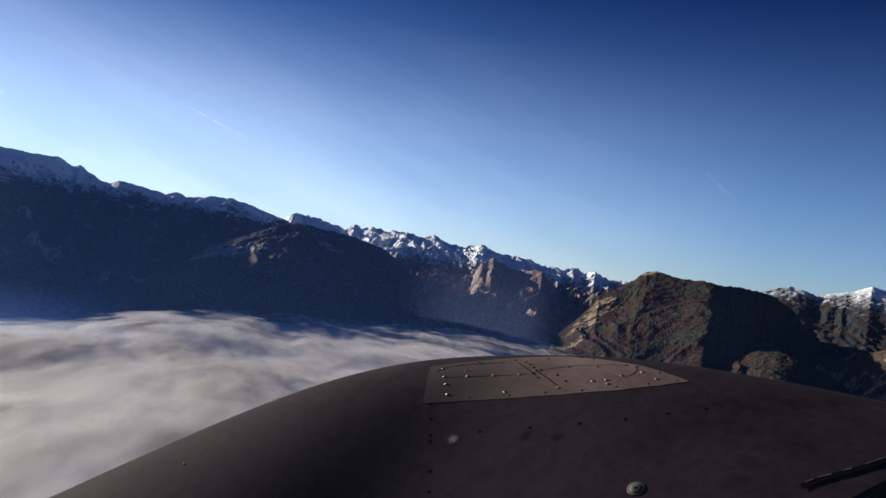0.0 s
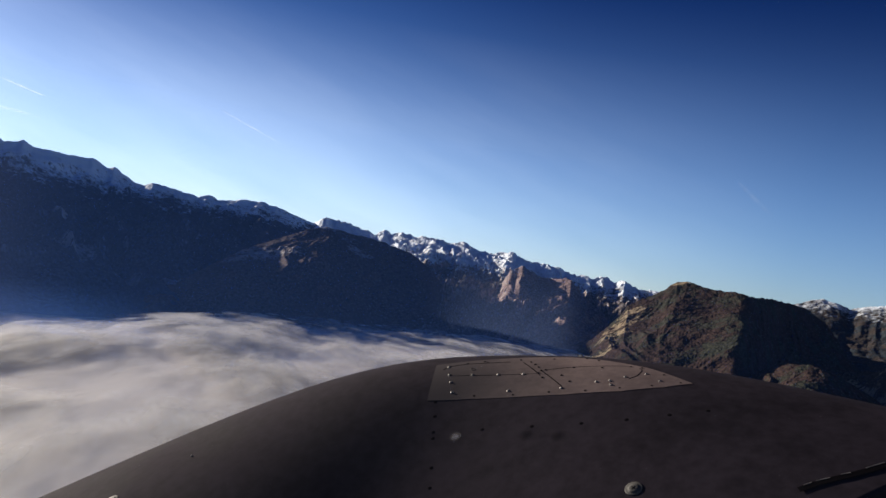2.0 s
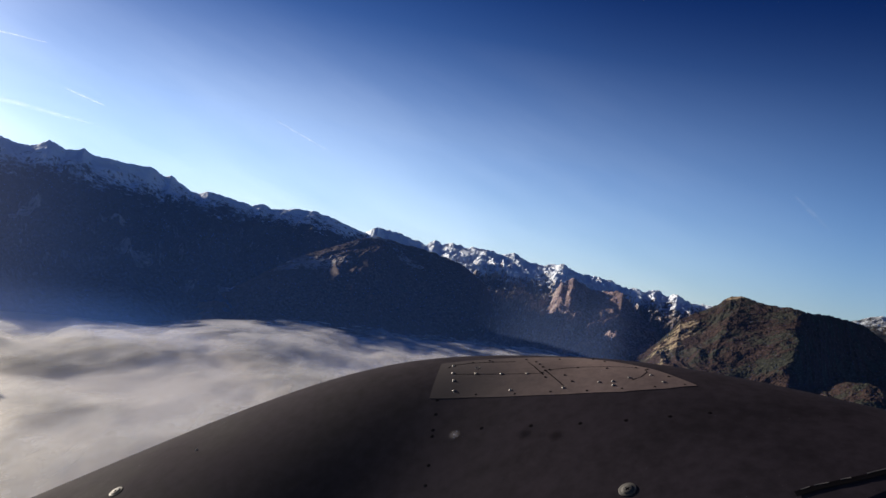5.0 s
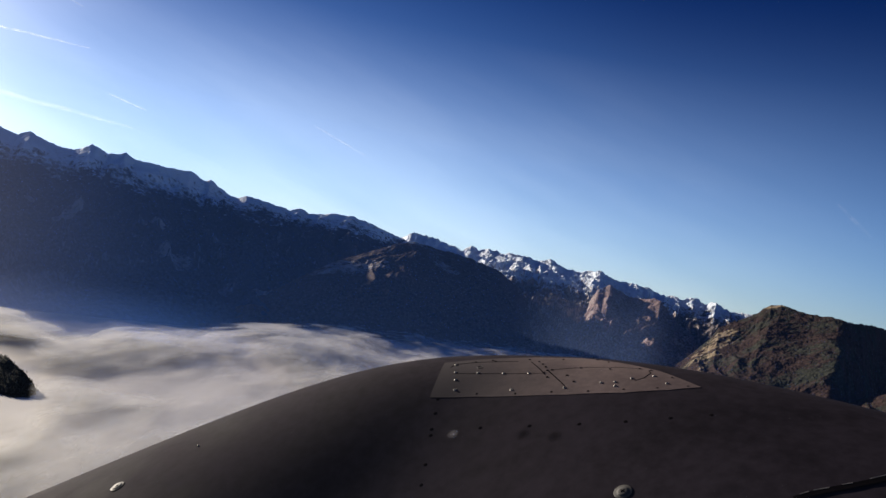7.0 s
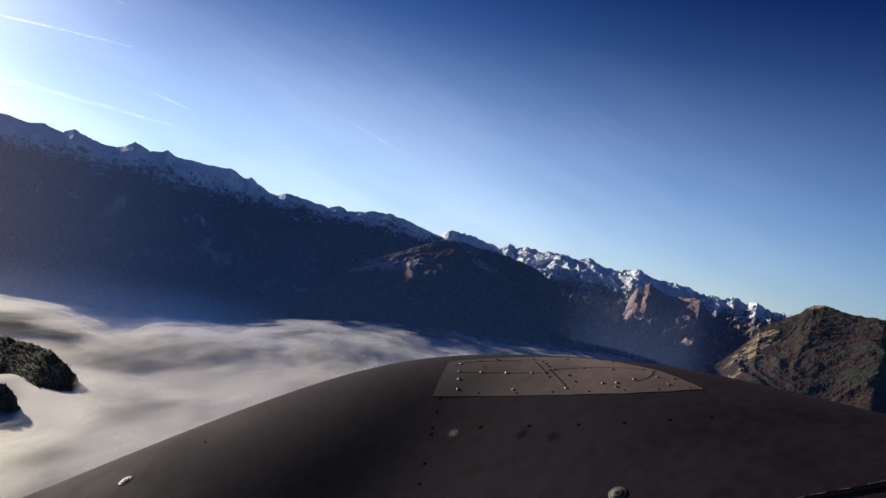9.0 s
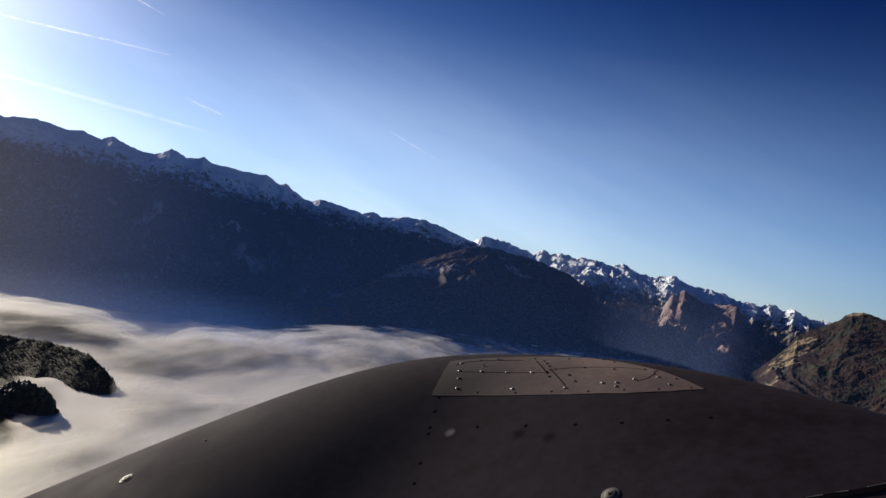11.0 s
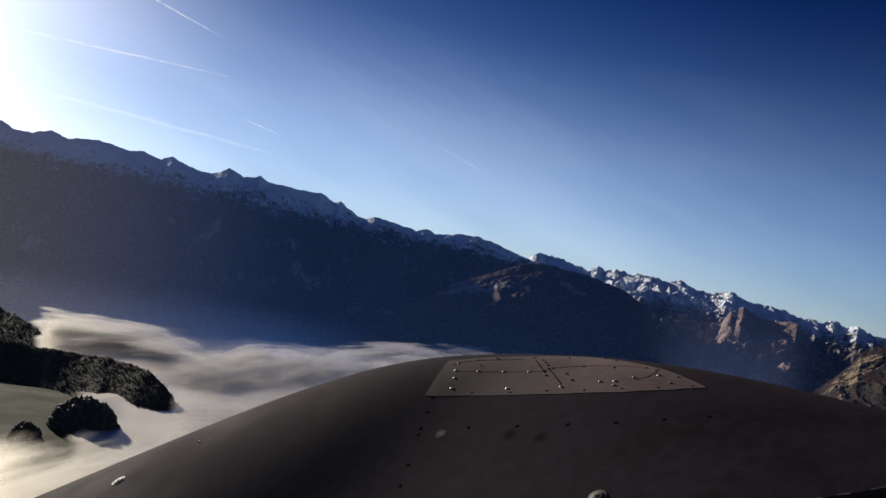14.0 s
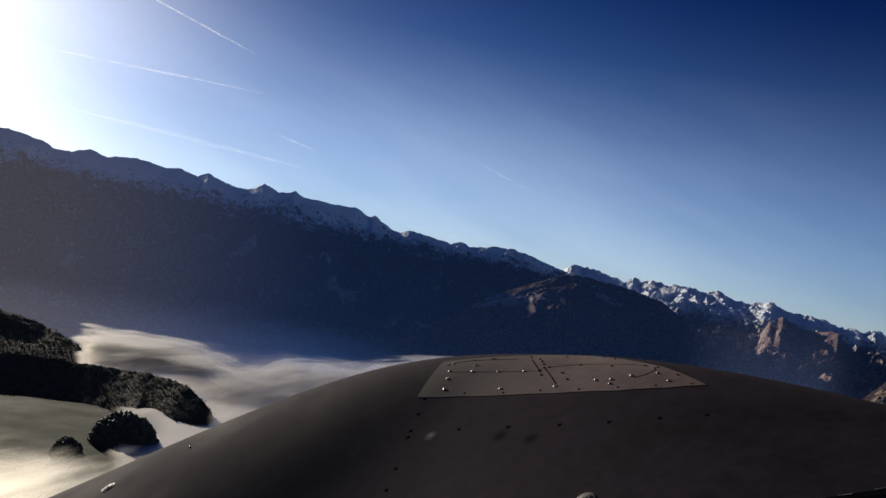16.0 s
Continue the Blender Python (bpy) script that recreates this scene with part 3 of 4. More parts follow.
def mist(name, level, label, material, nu=700, nv=300):
    """One layer of the mist. level 0 is the thick bed, in long low swells; the higher ones are loose curls over it."""
    a = np.radians(np.linspace(-80, 62, nu))
    A, Rr = np.meshgrid(a, np.geomspace(240, 3600, nv), indexing="ij")
    X, Y = Rr * np.sin(A), Rr * np.cos(A)
    wx, wy = X + 40 * fbm(X / 260, Y / 500 + 7, 3), Y + 70 * fbm(X / 260 + 5, Y / 400, 3)
    swell, heaps = fbm(wx / 330, wy / 900, 3), fbm(wx / 115 + 3, wy / 380, 3, 0.5)
    edge = keyed(BANK, np.degrees(A)) + 22 * fbm(wx / 140 + 2, wy / 140, 3, 0.5)
    brim = step(Rr, edge - 420, edge - 60)
    shore = step(Rr, edge - 35, edge + 50)
    Z = 42 + 8 * swell * (1 - 0.6 * brim) + 6 * heaps * (1 - 0.8 * brim) - 8 * step(Rr, edge - 60, edge + 400) + 7.0 * level
    # a gap round the foot of the near knoll, and thin mist over the meadow beside it
    hole = np.hypot((X - OPEN[0]) / 1.15, Y - OPEN[1]) + 30 * fbm(X / 120, Y / 120 + 4, 2, 0.5)
    cover = np.maximum(step(hole, 90, 210), 0.9 * step(Rr + 40 * heaps, 690, 590))
    back = step(np.degrees(A) + 0.5 * heaps, -28.2, -29.8) * step(Rr, 1110, 1150)
    meadow = step(np.degrees(A) + 0.6 * heaps, -25.4, -27.6) * step(Rr, 1080, 900) * step(Rr + 30 * heaps, 610, 700)
    if level == 0:
        thick = 1.32 - (1.05 - 0.4 * step(np.degrees(A), -4, 4)) * shore - 0.4 * step(Rr, edge + 100, edge + 700)
        thick = thick - (0.70 + 0.3 * step(np.degrees(A), -17, -23)) * step(Rr, 1250, 560) * (1 - 0.7 * np.clip(swell, -0.5, 0.8))
        thick = np.minimum(thick, 1.4 * cover - 0.1) - 1.15 * meadow - 1.6 * back
        Z = Z - 8 * (1 - cover) - 3 * meadow
    else:
        standing = step(np.degrees(A) + 0.5 * heaps, -20.6, -22.4) * step(Rr, 1190, 1090) * step(Rr, 690, 790)
        thick = 0.62 + 0.22 * heaps + 0.18 * swell - 0.11 * level + 0.28 * brim - 1.6 * shore - (0.1 + 0.2 * level) * meadow - 0.22 * step(Rr, 1100, 600) + 0.16 * step(Rr, 720, 600) * step(np.degrees(A), -21, -26) - 0.9 * standing - 1.8 * back
        thick = np.minimum(thick, 1.0 * cover - 0.1)
        thick = np.where((meadow > 0.85) & (level > 1) | (standing > 0.9) | (back > 0.9) | (shore > 0.97) | (cover < 0.1), -3.0, thick)
    ob, used = sheet(name, X, Y, Z, material, keep=thick > (-0.7 if level == 0 else -1.2))
    ob.data.attributes.new("thick", "FLOAT", "POINT").data.foreach_set("value", thick.ravel()[used].astype(np.float32))
    return tagged(ob, label, "fog", "", "stuff")


mist("valley_mist", 0, "thick sea of soft white mist filling the valley", fog_material("mist_bed_vapour", 0.0, 0.85, 1.0, 1.1, 0.0, 0.55, 0.8, (0.39, 0.37, 0.44)))
for k in (1, 2, 3):
    mist("mist_veil", k, "loose curls of thin mist over the valley", fog_material("mist_veil_vapour", 0.20, 1.05, 0.66, 3.4, 40.0 * k, 0.72, 0.9, (0.56, 0.54, 0.59)), 500, 220)

# upright sheets between the eye and the far slopes, tinted to imitate blue haze
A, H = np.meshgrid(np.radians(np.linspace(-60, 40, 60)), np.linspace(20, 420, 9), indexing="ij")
# haze of the valley head, put into the tint of a curved sheet
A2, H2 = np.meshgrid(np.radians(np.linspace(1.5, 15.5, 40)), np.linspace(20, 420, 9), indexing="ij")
tagged(sheet("head_haze_sheet", 2740 * np.sin(A2), 2740 * np.cos(A2), H2, head_haze_material()), "upright sheet tinted as blue haze before the crag at the valley head", "haze", "", "stuff")
tagged(sheet("valley_haze_sheet", 1450 * np.sin(A), 1450 * np.cos(A), H, M_HAZE_SHEET), "upright see-through sheet tinted as faint blue valley haze", "haze", "", "stuff")

# ---- woods, meadow, trails in the sky ----
def fir_wood(name, ground, wide, tall, count, label):
    """Many small firs on a hillside, joined: stacked ragged cones on a stem."""
    X, Y, Z = GRIDS[ground]
    rng = np.random.RandomState(5)
    i, j = rng.randint(0, X.shape[0] - 1, count * 6), rng.randint(2, X.shape[1] - 2, count * 6)
    az = np.degrees(np.arctan2(X[i, j], Y[i, j]))
    away = np.hypot(X[i, j], Y[i, j])
    keep = np.where((az > wide[0]) & (az < wide[1]) & (Z[i, j] > 34) & (away > 700))[0][:count]
    verts, faces = [], []
    for k in keep:
        x, y, z = X[i[k], j[k]] + rng.uniform(-2, 2), Y[i[k], j[k]] + rng.uniform(-2, 2), Z[i[k], j[k]] - 0.4
        h = tall * rng.uniform(0.6, 1.25)
        w = h * rng.uniform(0.28, 0.42)
        turn = rng.uniform(0, 6.28)
        for lo, hi, r in ((0.12, 0.62, 1.0), (0.40, 0.84, 0.72), (0.66, 1.0, 0.45)):
            b = len(verts)
            for q in range(6):
                rr_ = w * r * rng.uniform(0.75, 1.2)
                verts.append((x + rr_ * math.cos(turn + q * 1.047), y + rr_ * math.sin(turn + q * 1.047), z + h * (lo + rng.uniform(-0.03, 0.03))))
            verts.append((x, y, z + h * hi))
            faces += [(b + q, b + (q + 1) % 6, b + 6) for q in range(6)]
    me = bpy.data.meshes.new(name)
    me.from_pydata(verts, [], faces)
    me.materials.append(M_FIR)
    return tagged(new(name, me), label, "trees", "", "stuff")


fir_wood("knoll_firs", "near_knoll", (-40, -19.8), 1.8, 9000, "dense dark firs on the near knoll")
fir_wood("back_firs", "back_knoll", (-40, -27.4), 2.0, 7000, "dense dark firs on the hillside")

A, RR = np.meshgrid(np.radians(np.linspace(-40, -23.0, 80)), np.linspace(540, 968, 60), indexing="ij")
GRIDS["meadow"] = (RR * np.sin(A), RR * np.cos(A), 33 + (RR - 640) * 0.004 + 0.8 * fbm(RR * np.sin(A) / 60, RR * np.cos(A) / 60, 3))
tagged(sheet("meadow", *GRIDS["meadow"], M_MEADOW), "pale sunlit meadow at the foot of the wooded knoll", "meadow", "", "structure")


def tree_clump(name, place, spread_, tall, count, label):
    """A round grove: many ragged leafy clumps heaped into crowns."""
    rng = np.random.RandomState(11)
    bm = bmesh.new()
    for k in range(count):
        a, q = rng.uniform(0, 6.28), math.sqrt(rng.uniform(0, 1))
        x, y = place[0] + math.cos(a) * q * spread_, place[1] + math.sin(a) * q * spread_
        h = tall * math.sqrt(max(0.08, 1 - q * q)) * rng.uniform(0.1, 1.0) ** 0.7
        m = Matrix.Translation((x, y, 33 + h)) @ Matrix.Rotation(a, 4, "Z") @ Matrix.Diagonal((rng.uniform(1.2, 2.6), rng.uniform(1.2, 2.6), rng.uniform(1.2, 2.4), 1))
        bmesh.ops.create_icosphere(bm, subdivisions=1, radius=1.0, matrix=m)
    for v in bm.verts:
        v.co += Vector((rng.uniform(-0.35, 0.35), rng.uniform(-0.35, 0.35), rng.uniform(-0.35, 0.35)))
    me = bpy.data.meshes.new(name)
    bm.to_mesh(me)
    bm.free()
    me.materials.append(M_FIR)
    tagged(new(name, me), label, "trees", "", "stuff")


tree_clump("knoll_grove", (-348.0, 726.0), 26.0, 26.0, 1300, "tall dark grove at the end of the knoll")
tree_clump("meadow_grove", (-350.0, 645.0), 11.0, 16.0, 300, "round dark grove standing on the pale meadow")


def contrail(start, end, wide, amount):
    """A long thin trail high in the air, tapered at both ends."""
    a, b = heading(*start) * 4750, heading(*end) * 4750
    side = (b - a).normalized()
    u = side.orthogonal().normalized()
    v = side.cross(u)
    verts, faces = [], []
    for i in range(41):
        t = i / 40
        r = wide * (0.15 + 0.85 * math.sin(math.pi * min(1, t * 1.0 + 0.02)) ** 0.6)
        c = a.lerp(b, t) + Vector((0, 0, EYE)) + (u * noise.noise((t * 9, wide, 0)) + v * noise.noise((0, t * 9, wide))) * wide * 0.5
        verts += [c + (u * math.cos(k * math.pi / 4) + v * math.sin(k * math.pi / 4)) * r for k in range(8)]
        if i:
            faces += [((i - 1) * 8 + k, (i - 1) * 8 + (k + 1) % 8, i * 8 + (k + 1) % 8, i * 8 + k) for k in range(8)]
    me = bpy.data.meshes.new("contrail")
    me.from_pydata(verts, [], faces)
    me.polygons.foreach_set("use_smooth", [True] * len(me.polygons))
    me.materials.append(contrail_material(amount))
    tagged(new("contrail", me), "thin white aircraft trail in the blue sky", "contrail", "trails in the sky")


for start, end, wide, amount in (((-34.0, 9.3), (-21.5, 9.6), 6, 0.10), ((-33, 6.45), (-18.0, 5.75), 13, 0.05), ((-20.2, 7.4), (-17.9, 6.9), 5, 0.08), ((-8.4, 8.1), (-4.7, 6.8), 4.5, 0.045), ((-30.5, 13.9), (-22.3, 11.7), 5, 0.13), ((22.5, 8.5), (24.6, 6.8), 9, 0.025)):
    contrail(start, end, wide, amount)


# ---- aircraft nose ----
def part(name, bm, material, parent, label="", smooth=True):
    me = bpy.data.meshes.new(name)
    bm.to_mesh(me)
    bm.free()
    me.materials.append(material)
    me.polygons.foreach_set("use_smooth", [smooth] * len(me.polygons))
    ob = new(name, me)
    ob.parent = parent
    return tagged(ob, label)


NOSE_AT = Vector((0.1091, 1.45, -0.1558))


def crown(x, y):
    """Height of the cowling over its topmost place: steep to one flank and to the back, gently falling along the other side."""
    r2 = x * x + y * y
    r = math.sqrt(r2)
    z = -0.4437 * (math.sqrt(r2 + 0.3648 ** 2) - 0.3648) - 0.2075 * (math.sqrt(r2 + 0.3523 ** 2) - 0.3523)
    z += x * (0.5082 - 0.3133 * r / math.sqrt(r2 + 0.9972 ** 2)) + y * (0.5602 - 0.7886 * r / math.sqrt(r2 + 0.9132 ** 2))
    return z + (0.1415 * (x * x - y * y) - 0.4687 * x * y) / math.sqrt(r2 + 0.2509 ** 2)


def skin(gx, gy, lift=0.0):
    """A place on the cowling; lift: metres above the skin."""
    e = 0.002
    sx, sy = (crown(gx + e, gy) - crown(gx - e, gy)) / (2 * e), (crown(gx, gy + e) - crown(gx, gy - e)) / (2 * e)
    return NOSE_AT + Vector((gx, gy, crown(gx, gy))) + Vector((-sx, -sy, 1)).normalized() * lift


def seat(gx, gy, lift=0.0, turn=0.0):
    """The pose of a small piece that sits on the skin."""
    o = skin(gx, gy, lift)
    n = (skin(gx, gy, lift + 0.01) - o).normalized()
    x = (skin(gx + 0.01, gy, lift) - o).normalized()
    m = Matrix((x, n.cross(x).normalized(), n)).transposed().to_4x4()
    return Matrix.Translation(o) @ m @ Matrix.Rotation(turn, 4, "Z")


nose = tagged(new("aircraft_nose"), "dark painted aircraft nose cowling with a riveted access panel", "aircraft")
nose.matrix_world = Matrix.Translation((0, 0, EYE))

bm = bmesh.new()
RINGS, SPOKES = 70, 160


def rim(a):
    """Half-width of the cowling by heading: long to both flanks, short fore and aft."""
    return 1.0 / math.sqrt((math.cos(a) / (1.25 if math.cos(a) > 0 else 1.15)) ** 2 + (math.sin(a) / (0.95 if math.sin(a) > 0 else 0.62)) ** 2)


turns = [2 * math.pi * j / SPOKES for j in range(SPOKES)]
rims = []
for layer in (0.0, -0.004):
    grid = []
    for i in range(RINGS + 1):
        k = (i / RINGS) ** 1.15
        grid.append([bm.verts.new(skin(rim(a) * k * math.cos(a), rim(a) * k * math.sin(a), layer)) for a in turns] if i else [bm.verts.new(skin(0, 0, layer))])
    for i in range(RINGS):
        for j in range(SPOKES):
            a, b = grid[i + 1][j], grid[i + 1][(j + 1) % SPOKES]
            face = (grid[0][0], a, b) if i == 0 else (grid[i][j], a, b, grid[i][(j + 1) % SPOKES])
            bm.faces.new(face if layer == 0 else face[::-1])
    rims.append(grid[-1])
for j in range(SPOKES):
    k = (j + 1) % SPOKES
    bm.faces.new((rims[0][j], rims[1][j], rims[1][k], rims[0][k]))
part("cowling", bm, M_SKIN, nose, "matt dark anti-glare cowling skin")

# the rest of the nose under the cowling: a rounded belly that closes it
bm = bmesh.new()
rings = []
middle = NOSE_AT + Vector((0.1, 0.15, -0.75))
for i in range(9):
    k, drop = math.cos(i / 8 * 1.45), math.sin(i / 8 * 1.45) * 0.5
    ring = []
    for a in turns:
        p = skin(rim(a) * 0.998 * math.cos(a), rim(a) * 0.998 * math.sin(a), -0.005)
        ring.append(bm.verts.new(middle + (p - middle) * k + Vector((0, 0, -drop))))
    if rings:
        for j in range(SPOKES):
            bm.faces.new((rings[-1][j], ring[j], ring[(j + 1) % SPOKES], rings[-1][(j + 1) % SPOKES]))
    rings.append(ring)
bm.faces.new(rings[-1])
bmesh.ops.recalc_face_normals(bm, faces=bm.faces[:])
part("belly", bm, M_SKIN, nose)


def plate(front, back, lift, thick, nu=36, nv=14):
    """A thin plate on the skin between a front and a back edge."""
    bm = bmesh.new()
    f, b = np.array(front), np.array(back)
    tf, tb = np.linspace(0, 1, len(f)), np.linspace(0, 1, len(b))
    top = []
    for i in range(nu + 1):
        u = i / nu
        p = (np.interp(u, tf, f[:, 0]), np.interp(u, tf, f[:, 1]))
        q = (np.interp(u, tb, b[:, 0]), np.interp(u, tb, b[:, 1]))
        top.append([(p[0] + (q[0] - p[0]) * j / nv, p[1] + (q[1] - p[1]) * j / nv) for j in range(nv + 1)])
    va = [[bm.verts.new(skin(*g, lift)) for g in r] for r in top]
    for i in range(nu):
        for j in range(nv):
            bm.faces.new((va[i][j], va[i + 1][j], va[i + 1][j + 1], va[i][j + 1]))
    loop = [(i, 0) for i in range(nu + 1)] + [(nu, j) for j in range(1, nv + 1)] + [(i, nv) for i in range(nu - 1, -1, -1)] + [(0, j) for j in range(nv - 1, 0, -1)]
    low = [bm.verts.new(skin(*top[i][j], lift - thick)) for i, j in loop]
    for k in range(len(loop)):
        n = (k + 1) % len(loop)
        bm.faces.new((va[loop[k][0]][loop[k][1]], low[k], low[n], va[loop[n][0]][loop[n][1]]))
    return bm


panel = part("access_panel", plate([(-0.077, -0.0129), (-0.0023, -0.0469), (0.0662, -0.0861), (0.1588, -0.1378), (0.2481, -0.1772), (0.3199, -0.1936), (0.3733, -0.1935)],
                                   [(-0.0569, 0.0964), (0.0241, 0.075), (0.1201, 0.0489), (0.2028, 0.0187), (0.2631, -0.0358), (0.3223, -0.1029), (0.373, -0.1909)], 0.0006, 0.0006), M_PANEL, nose, "brown access panel with dark joints, darker at its left end", False)


def joint(points, wide, lift=0.0005):
    """A dark joint that runs over the skin."""
    bm = bmesh.new()
    p = np.array(points)
    t = np.linspace(0, 1, len(p))
    g = [Vector((np.interp(u, t, p[:, 0]), np.interp(u, t, p[:, 1]))) for u in np.linspace(0, 1, 25)]
    prev = None
    for i, c in enumerate(g):
        d = (g[min(i + 1, 24)] - g[max(i - 1, 0)]).normalized()
        s = Vector((-d.y, d.x)) * wide / 2
        row = [bm.verts.new(skin(*(c + s), lift - 0.0004)), bm.verts.new(skin(*(c + s), lift)), bm.verts.new(skin(*(c - s), lift)), bm.verts.new(skin(*(c - s), lift - 0.0004))]
        if prev:
            for k in range(3):
                bm.faces.new((prev[k], prev[k + 1], row[k + 1], row[k]))
        prev = row
    return bm


for pts, w in (([(-0.045, 0.0651), (-0.0348, 0.0733), (0.0026, 0.0636), (0.0816, 0.0314)], 0.0032), ([(0.1051, 0.0177), (0.1261, -0.0541)], 0.0026), ([(0.13, -0.0351), (0.1564, -0.1104)], 0.0026),
               ([(-0.0319, 0.0335), (0.1225, -0.0455)], 0.0014), ([(0.1397, -0.04), (0.1889, -0.0526), (0.2715, -0.0774), (0.2944, -0.0909)], 0.0018), ([(0.304, -0.0988), (0.3039, -0.1157), (0.2888, -0.1356), (0.2713, -0.1429)], 0.0026)):
    part("panel_joint", joint(pts, w * 0.6, 0.0008), M_DARK, panel, "", False)


def dome(radius, height, rim=0.0):
    """A rivet head: a low dome, with a flat rim if given."""
    bm = bmesh.new()
    prof = ([(radius + rim, -0.001), (radius + rim, 0.0007), (radius, 0.0009)] if rim else [(radius, -0.001)]) + [(radius * math.cos(a), 0.0003 + height * math.sin(a)) for a in (0.25, 0.6, 0.95, 1.25)]
    last = None
    for r, z in prof:
        ring = [bm.verts.new((r * math.cos(2 * math.pi * k / 14), r * math.sin(2 * math.pi * k / 14), z)) for k in range(14)]
        if last:
            for k in range(14):
                bm.faces.new((last[k], last[(k + 1) % 14], ring[(k + 1) % 14], ring[k]))
        last = ring
    bm.faces.new(last)
    return bm


def disc(radius):
    """A flush rivet: a thin disc with a bevelled rim."""
    bm = bmesh.new()
    rings = [[bm.verts.new((r * math.cos(2 * math.pi * k / 12), r * math.sin(2 * math.pi * k / 12), z)) for k in range(12)] for r, z in ((radius, -0.0005), (radius, 0.0001), (radius * 0.8, 0.0002))]
    for lo, hi in zip(rings, rings[1:]):
        for k in range(12):
            bm.faces.new((lo[k], lo[(k + 1) % 12], hi[(k + 1) % 12], hi[k]))
    bm.faces.new(rings[-1])
    return bm


def spread(name, bm, material, places, parent, lift, label=""):
    first = part(name, bm, material, parent, label)
    for i, (gx, gy) in enumerate(places):
        ob = first if i == 0 else first.copy()
        if i:
            scene.collection.objects.link(ob)
        ob.matrix_basis = seat(gx, gy, lift, i * 0.7)


BRIGHT = [(-0.0353, 0.0393), (-0.0336, 0.0143), (-0.0322, -0.0145), (0.0069, 0.016), (0.0531, -0.0088), (0.0668, -0.0683), (0.098, -0.0325), (0.1552, -0.1152), (0.2158, -0.1283), (0.2388, -0.1359), (0.2372, -0.1497), (0.3216, -0.168), (0.3071, -0.1312), (0.268, -0.1324), (-0.0347, 0.0703)]
SMALL = [(0.1193, 0.0115), (0.1246, -0.0044), (0.1287, -0.0212), (0.1245, -0.0443), (0.1308, -0.038), (0.1286, -0.064), (0.1387, -0.0395), (0.0346, 0.0596), (0.0397, 0.0501), (0.1029, 0.0341), (0.1646, 0.0116), (0.226, -0.005), (0.2431, -0.0302), (0.0026, 0.0652), (0.1623, -0.0751), (0.172, -0.1033), (0.1888, -0.054), (0.2383, -0.0772), (0.2901, -0.0868), (0.308, -0.099), (0.3359, -0.1436)]
PITS = [(-0.0598, 0.0498), (-0.0611, 0.0275), (-0.0612, 0.0062), (-0.0619, -0.0237), (-0.063, -0.0557), (-0.0655, -0.0884), (-0.0657, -0.101), (-0.0672, -0.1574), (-0.0692, -0.1939), (0.0177, -0.1317), (0.097, -0.179), (0.1731, -0.2227), (0.2417, -0.2551), (0.3079, -0.277), (0.3686, -0.291)]
EDGE = [(0.0072, -0.0447), (0.0737, -0.0837), (0.1336, -0.115), (0.1927, -0.1458), (0.2494, -0.1664), (0.3033, -0.1815), (0.3541, -0.1861)]
spread("fastener", dome(0.0020, 0.0016, 0.0010), M_STEEL, BRIGHT, panel, 0.0006, "bright worn steel fastener")
spread("rivet", dome(0.0022, 0.0010), M_DARK, SMALL, panel, 0.0006, "dark rivet")
spread("panel_rivet", disc(0.0024), M_DARK, EDGE, panel, 0.0006, "dark rivet")
spread("cowling_rivet", disc(0.0036), M_DARK, PITS, nose, 0.0, "dark flush rivet")


def turned(profile, sides=20):
    """A turned piece from radii and heights."""
    bm = bmesh.new()
    rings = [[bm.verts.new((r * math.cos(2 * math.pi * k / sides), r * math.sin(2 * math.pi * k / sides), z)) for k in range(sides)] for r, z in profile]
    for lo, hi in zip(rings, rings[1:]):
        for k in range(sides):
            bm.faces.new((lo[k], lo[(k + 1) % sides], hi[(k + 1) % sides], hi[k]))
    bm.faces.new(rings[-1])
    return bm


def cross(radius):
    bm = bmesh.new()
    for turn in (0.4, 0.4 + math.pi / 2):
        bmesh.ops.create_cube(bm, size=1.0, matrix=Matrix.Rotation(turn, 4, "Z") @ Matrix.Diagonal((radius * 1.5, radius * 0.3, radius * 0.12, 1)))
    return bm


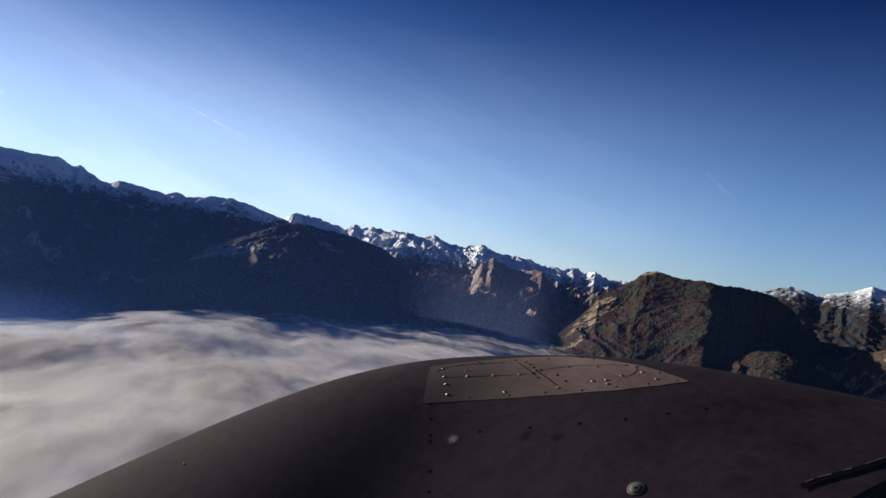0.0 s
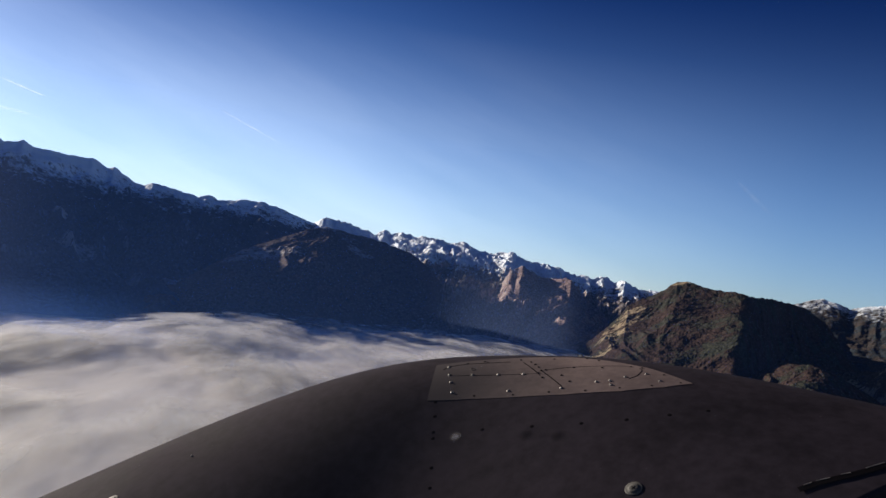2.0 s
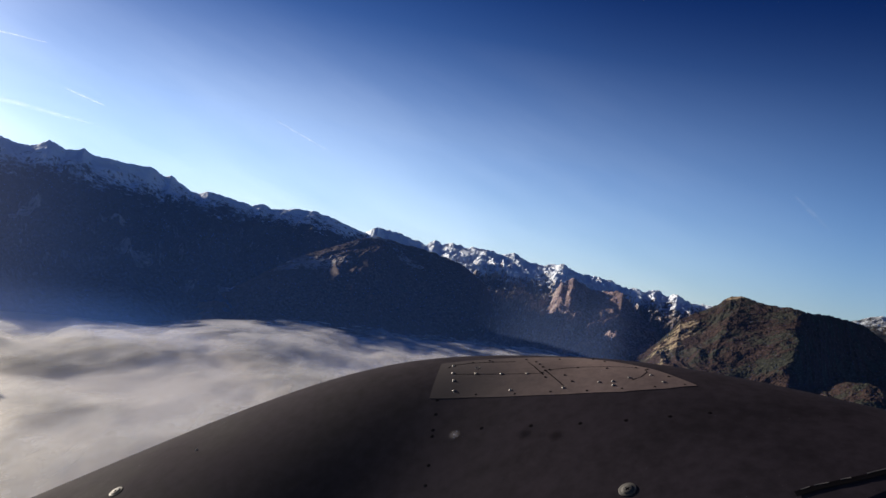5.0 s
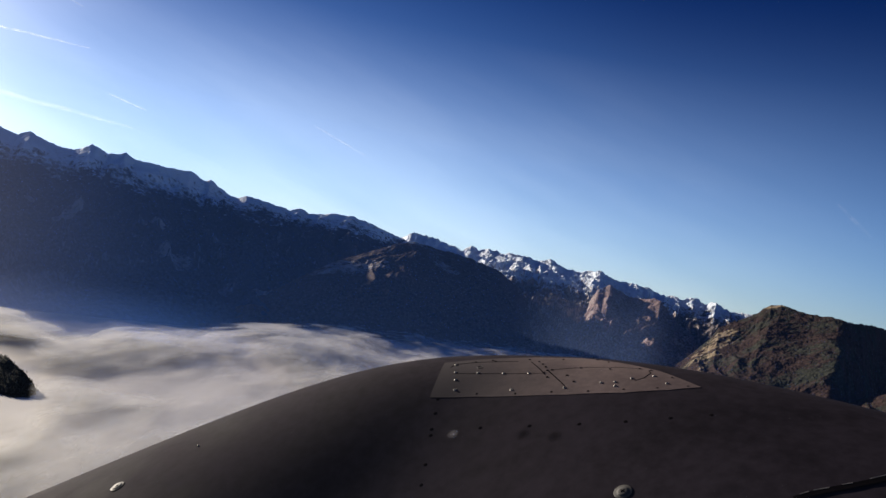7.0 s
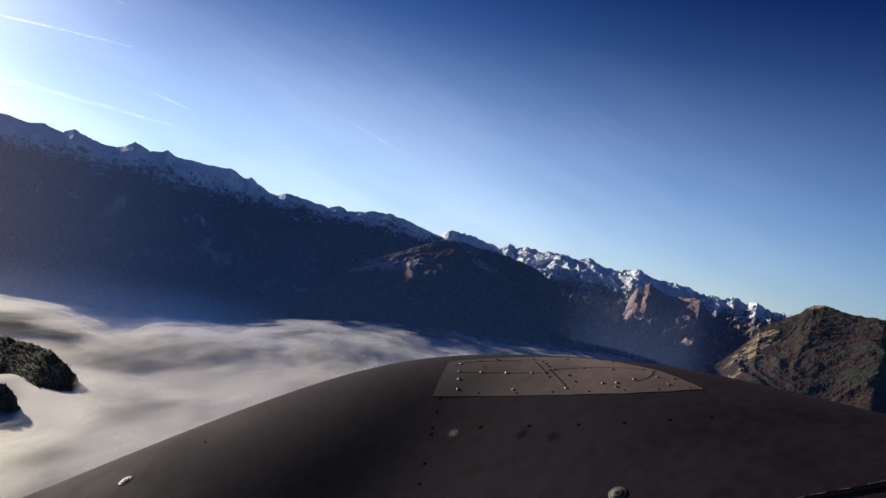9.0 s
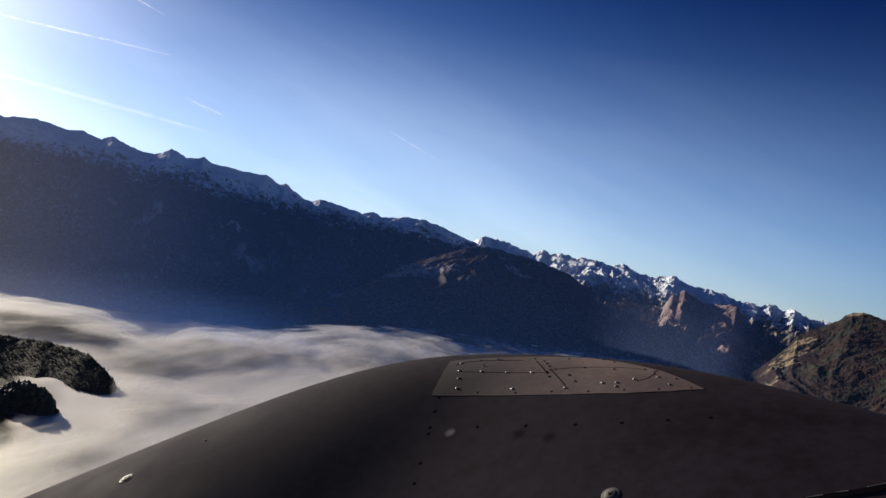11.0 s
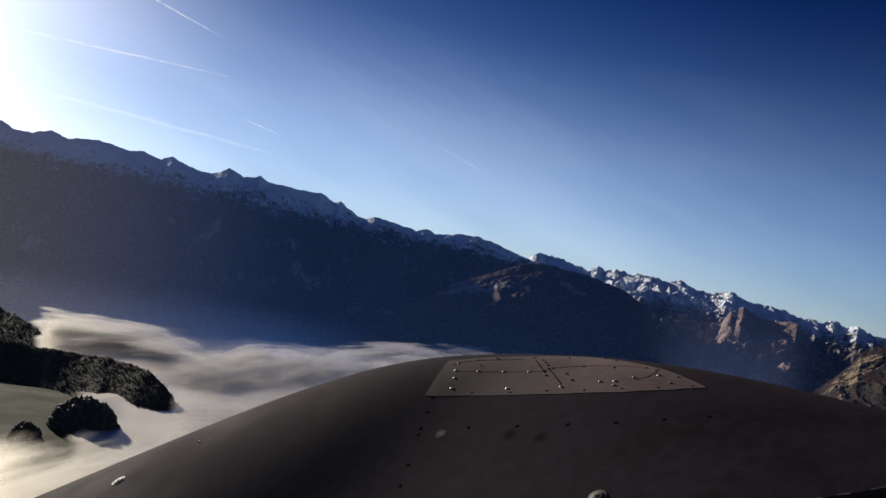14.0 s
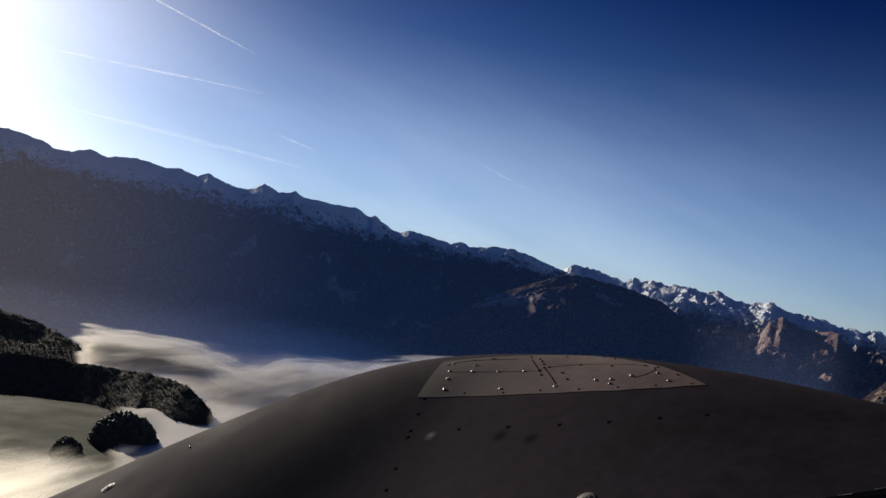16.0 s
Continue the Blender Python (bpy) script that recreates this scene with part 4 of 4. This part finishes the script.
for gx, gy, r in ((-0.6538, 0.0893, 0.0150), (0.2235, -0.3959, 0.0145)):
    ob = part("cowling_screw", turned([(r * 0.62, -0.001), (r * 0.62, r * 0.10), (r * 0.5, r * 0.15), (r * 0.25, r * 0.17)]), M_SCREW, nose, "dull steel screw on a dished washer")
    ob.matrix_basis = seat(gx, gy, 0.0)
    part("washer", turned([(r, -0.001), (r, r * 0.05), (r * 0.92, r * 0.09), (r * 0.70, r * 0.05), (r * 0.66, r * 0.10)]), M_SCREW, ob, "worn dished washer")
    part("cross_slot", cross(r * 0.36), M_DARK, ob, "dark cross slot", False).matrix_basis = Matrix.Translation((0, 0, r * 0.17))
# windscreen droplet, stood in for by a steel dome on the cowling
spread("bright_droplet", dome(0.0022, 0.0025), M_STEEL, [(-0.5169, 0.1154)], nose, 0.0, "small bright droplet")
spread("dried_drop", disc(0.0150), M_DROP, [(-0.0269, -0.1188)], nose, 0.0003, "pale dried drop with a soft rim")

spread("dark_scuff", disc(0.0180), M_SCUFF, [(0.0867, -0.19), (0.1342, -0.2271)], nose, 0.0003, "dark scuff on the paint")
ring = part("ring_mark", turned([(0.0055, -0.001), (0.0055, 0.0003), (0.0050, 0.0004), (0.0045, 0.0003), (0.0044, -0.001)]), M_SCREW, panel, "thin worn ring round a closed hole")
ring.matrix_basis = seat(0.0104, 0.0359, 0.0007)

seal = part("seal_strip", joint([(0.4286, -0.5163), (0.4620, -0.5146), (0.4983, -0.5163), (0.5360, -0.5148), (0.5718, -0.5097)], 0.010, 0.0016), M_DARK, nose, "black sealing strip with chipped edge", False)
for a, b in (((0.4374, -0.5109), (0.4501, -0.5101)), ((0.4560, -0.5100), (0.4763, -0.5114)), ((0.4927, -0.5108), (0.5073, -0.5117)), ((0.5305, -0.5094), (0.5623, -0.5050))):
    part("bare_edge", joint([a, b], 0.0014, 0.0020), M_STEEL, seal, "chipped bare metal edge", False)

# the pane between the eye and the nose, with its dark seal at the lower corner
bm = bmesh.new()
pane = []
for i in range(41):
    x = -1.3 + 2.6 * i / 40
    pane.append([bm.verts.new((x, 0.62 - 0.10 * x * x - 0.55 * (z + 0.45), z)) for z in np.linspace(-0.32, 0.42, 18)])
for i in range(40):
    for j in range(17):
        bm.faces.new((pane[i][j], pane[i + 1][j], pane[i + 1][j + 1], pane[i][j + 1]))
screen = part("windscreen", bm, M_SCREEN, nose, "clear windscreen with a faint dust film, tinted blue as haze")
screen.matrix_basis = pose(0, 0, 0, 2.237, -10.492, -0.408)
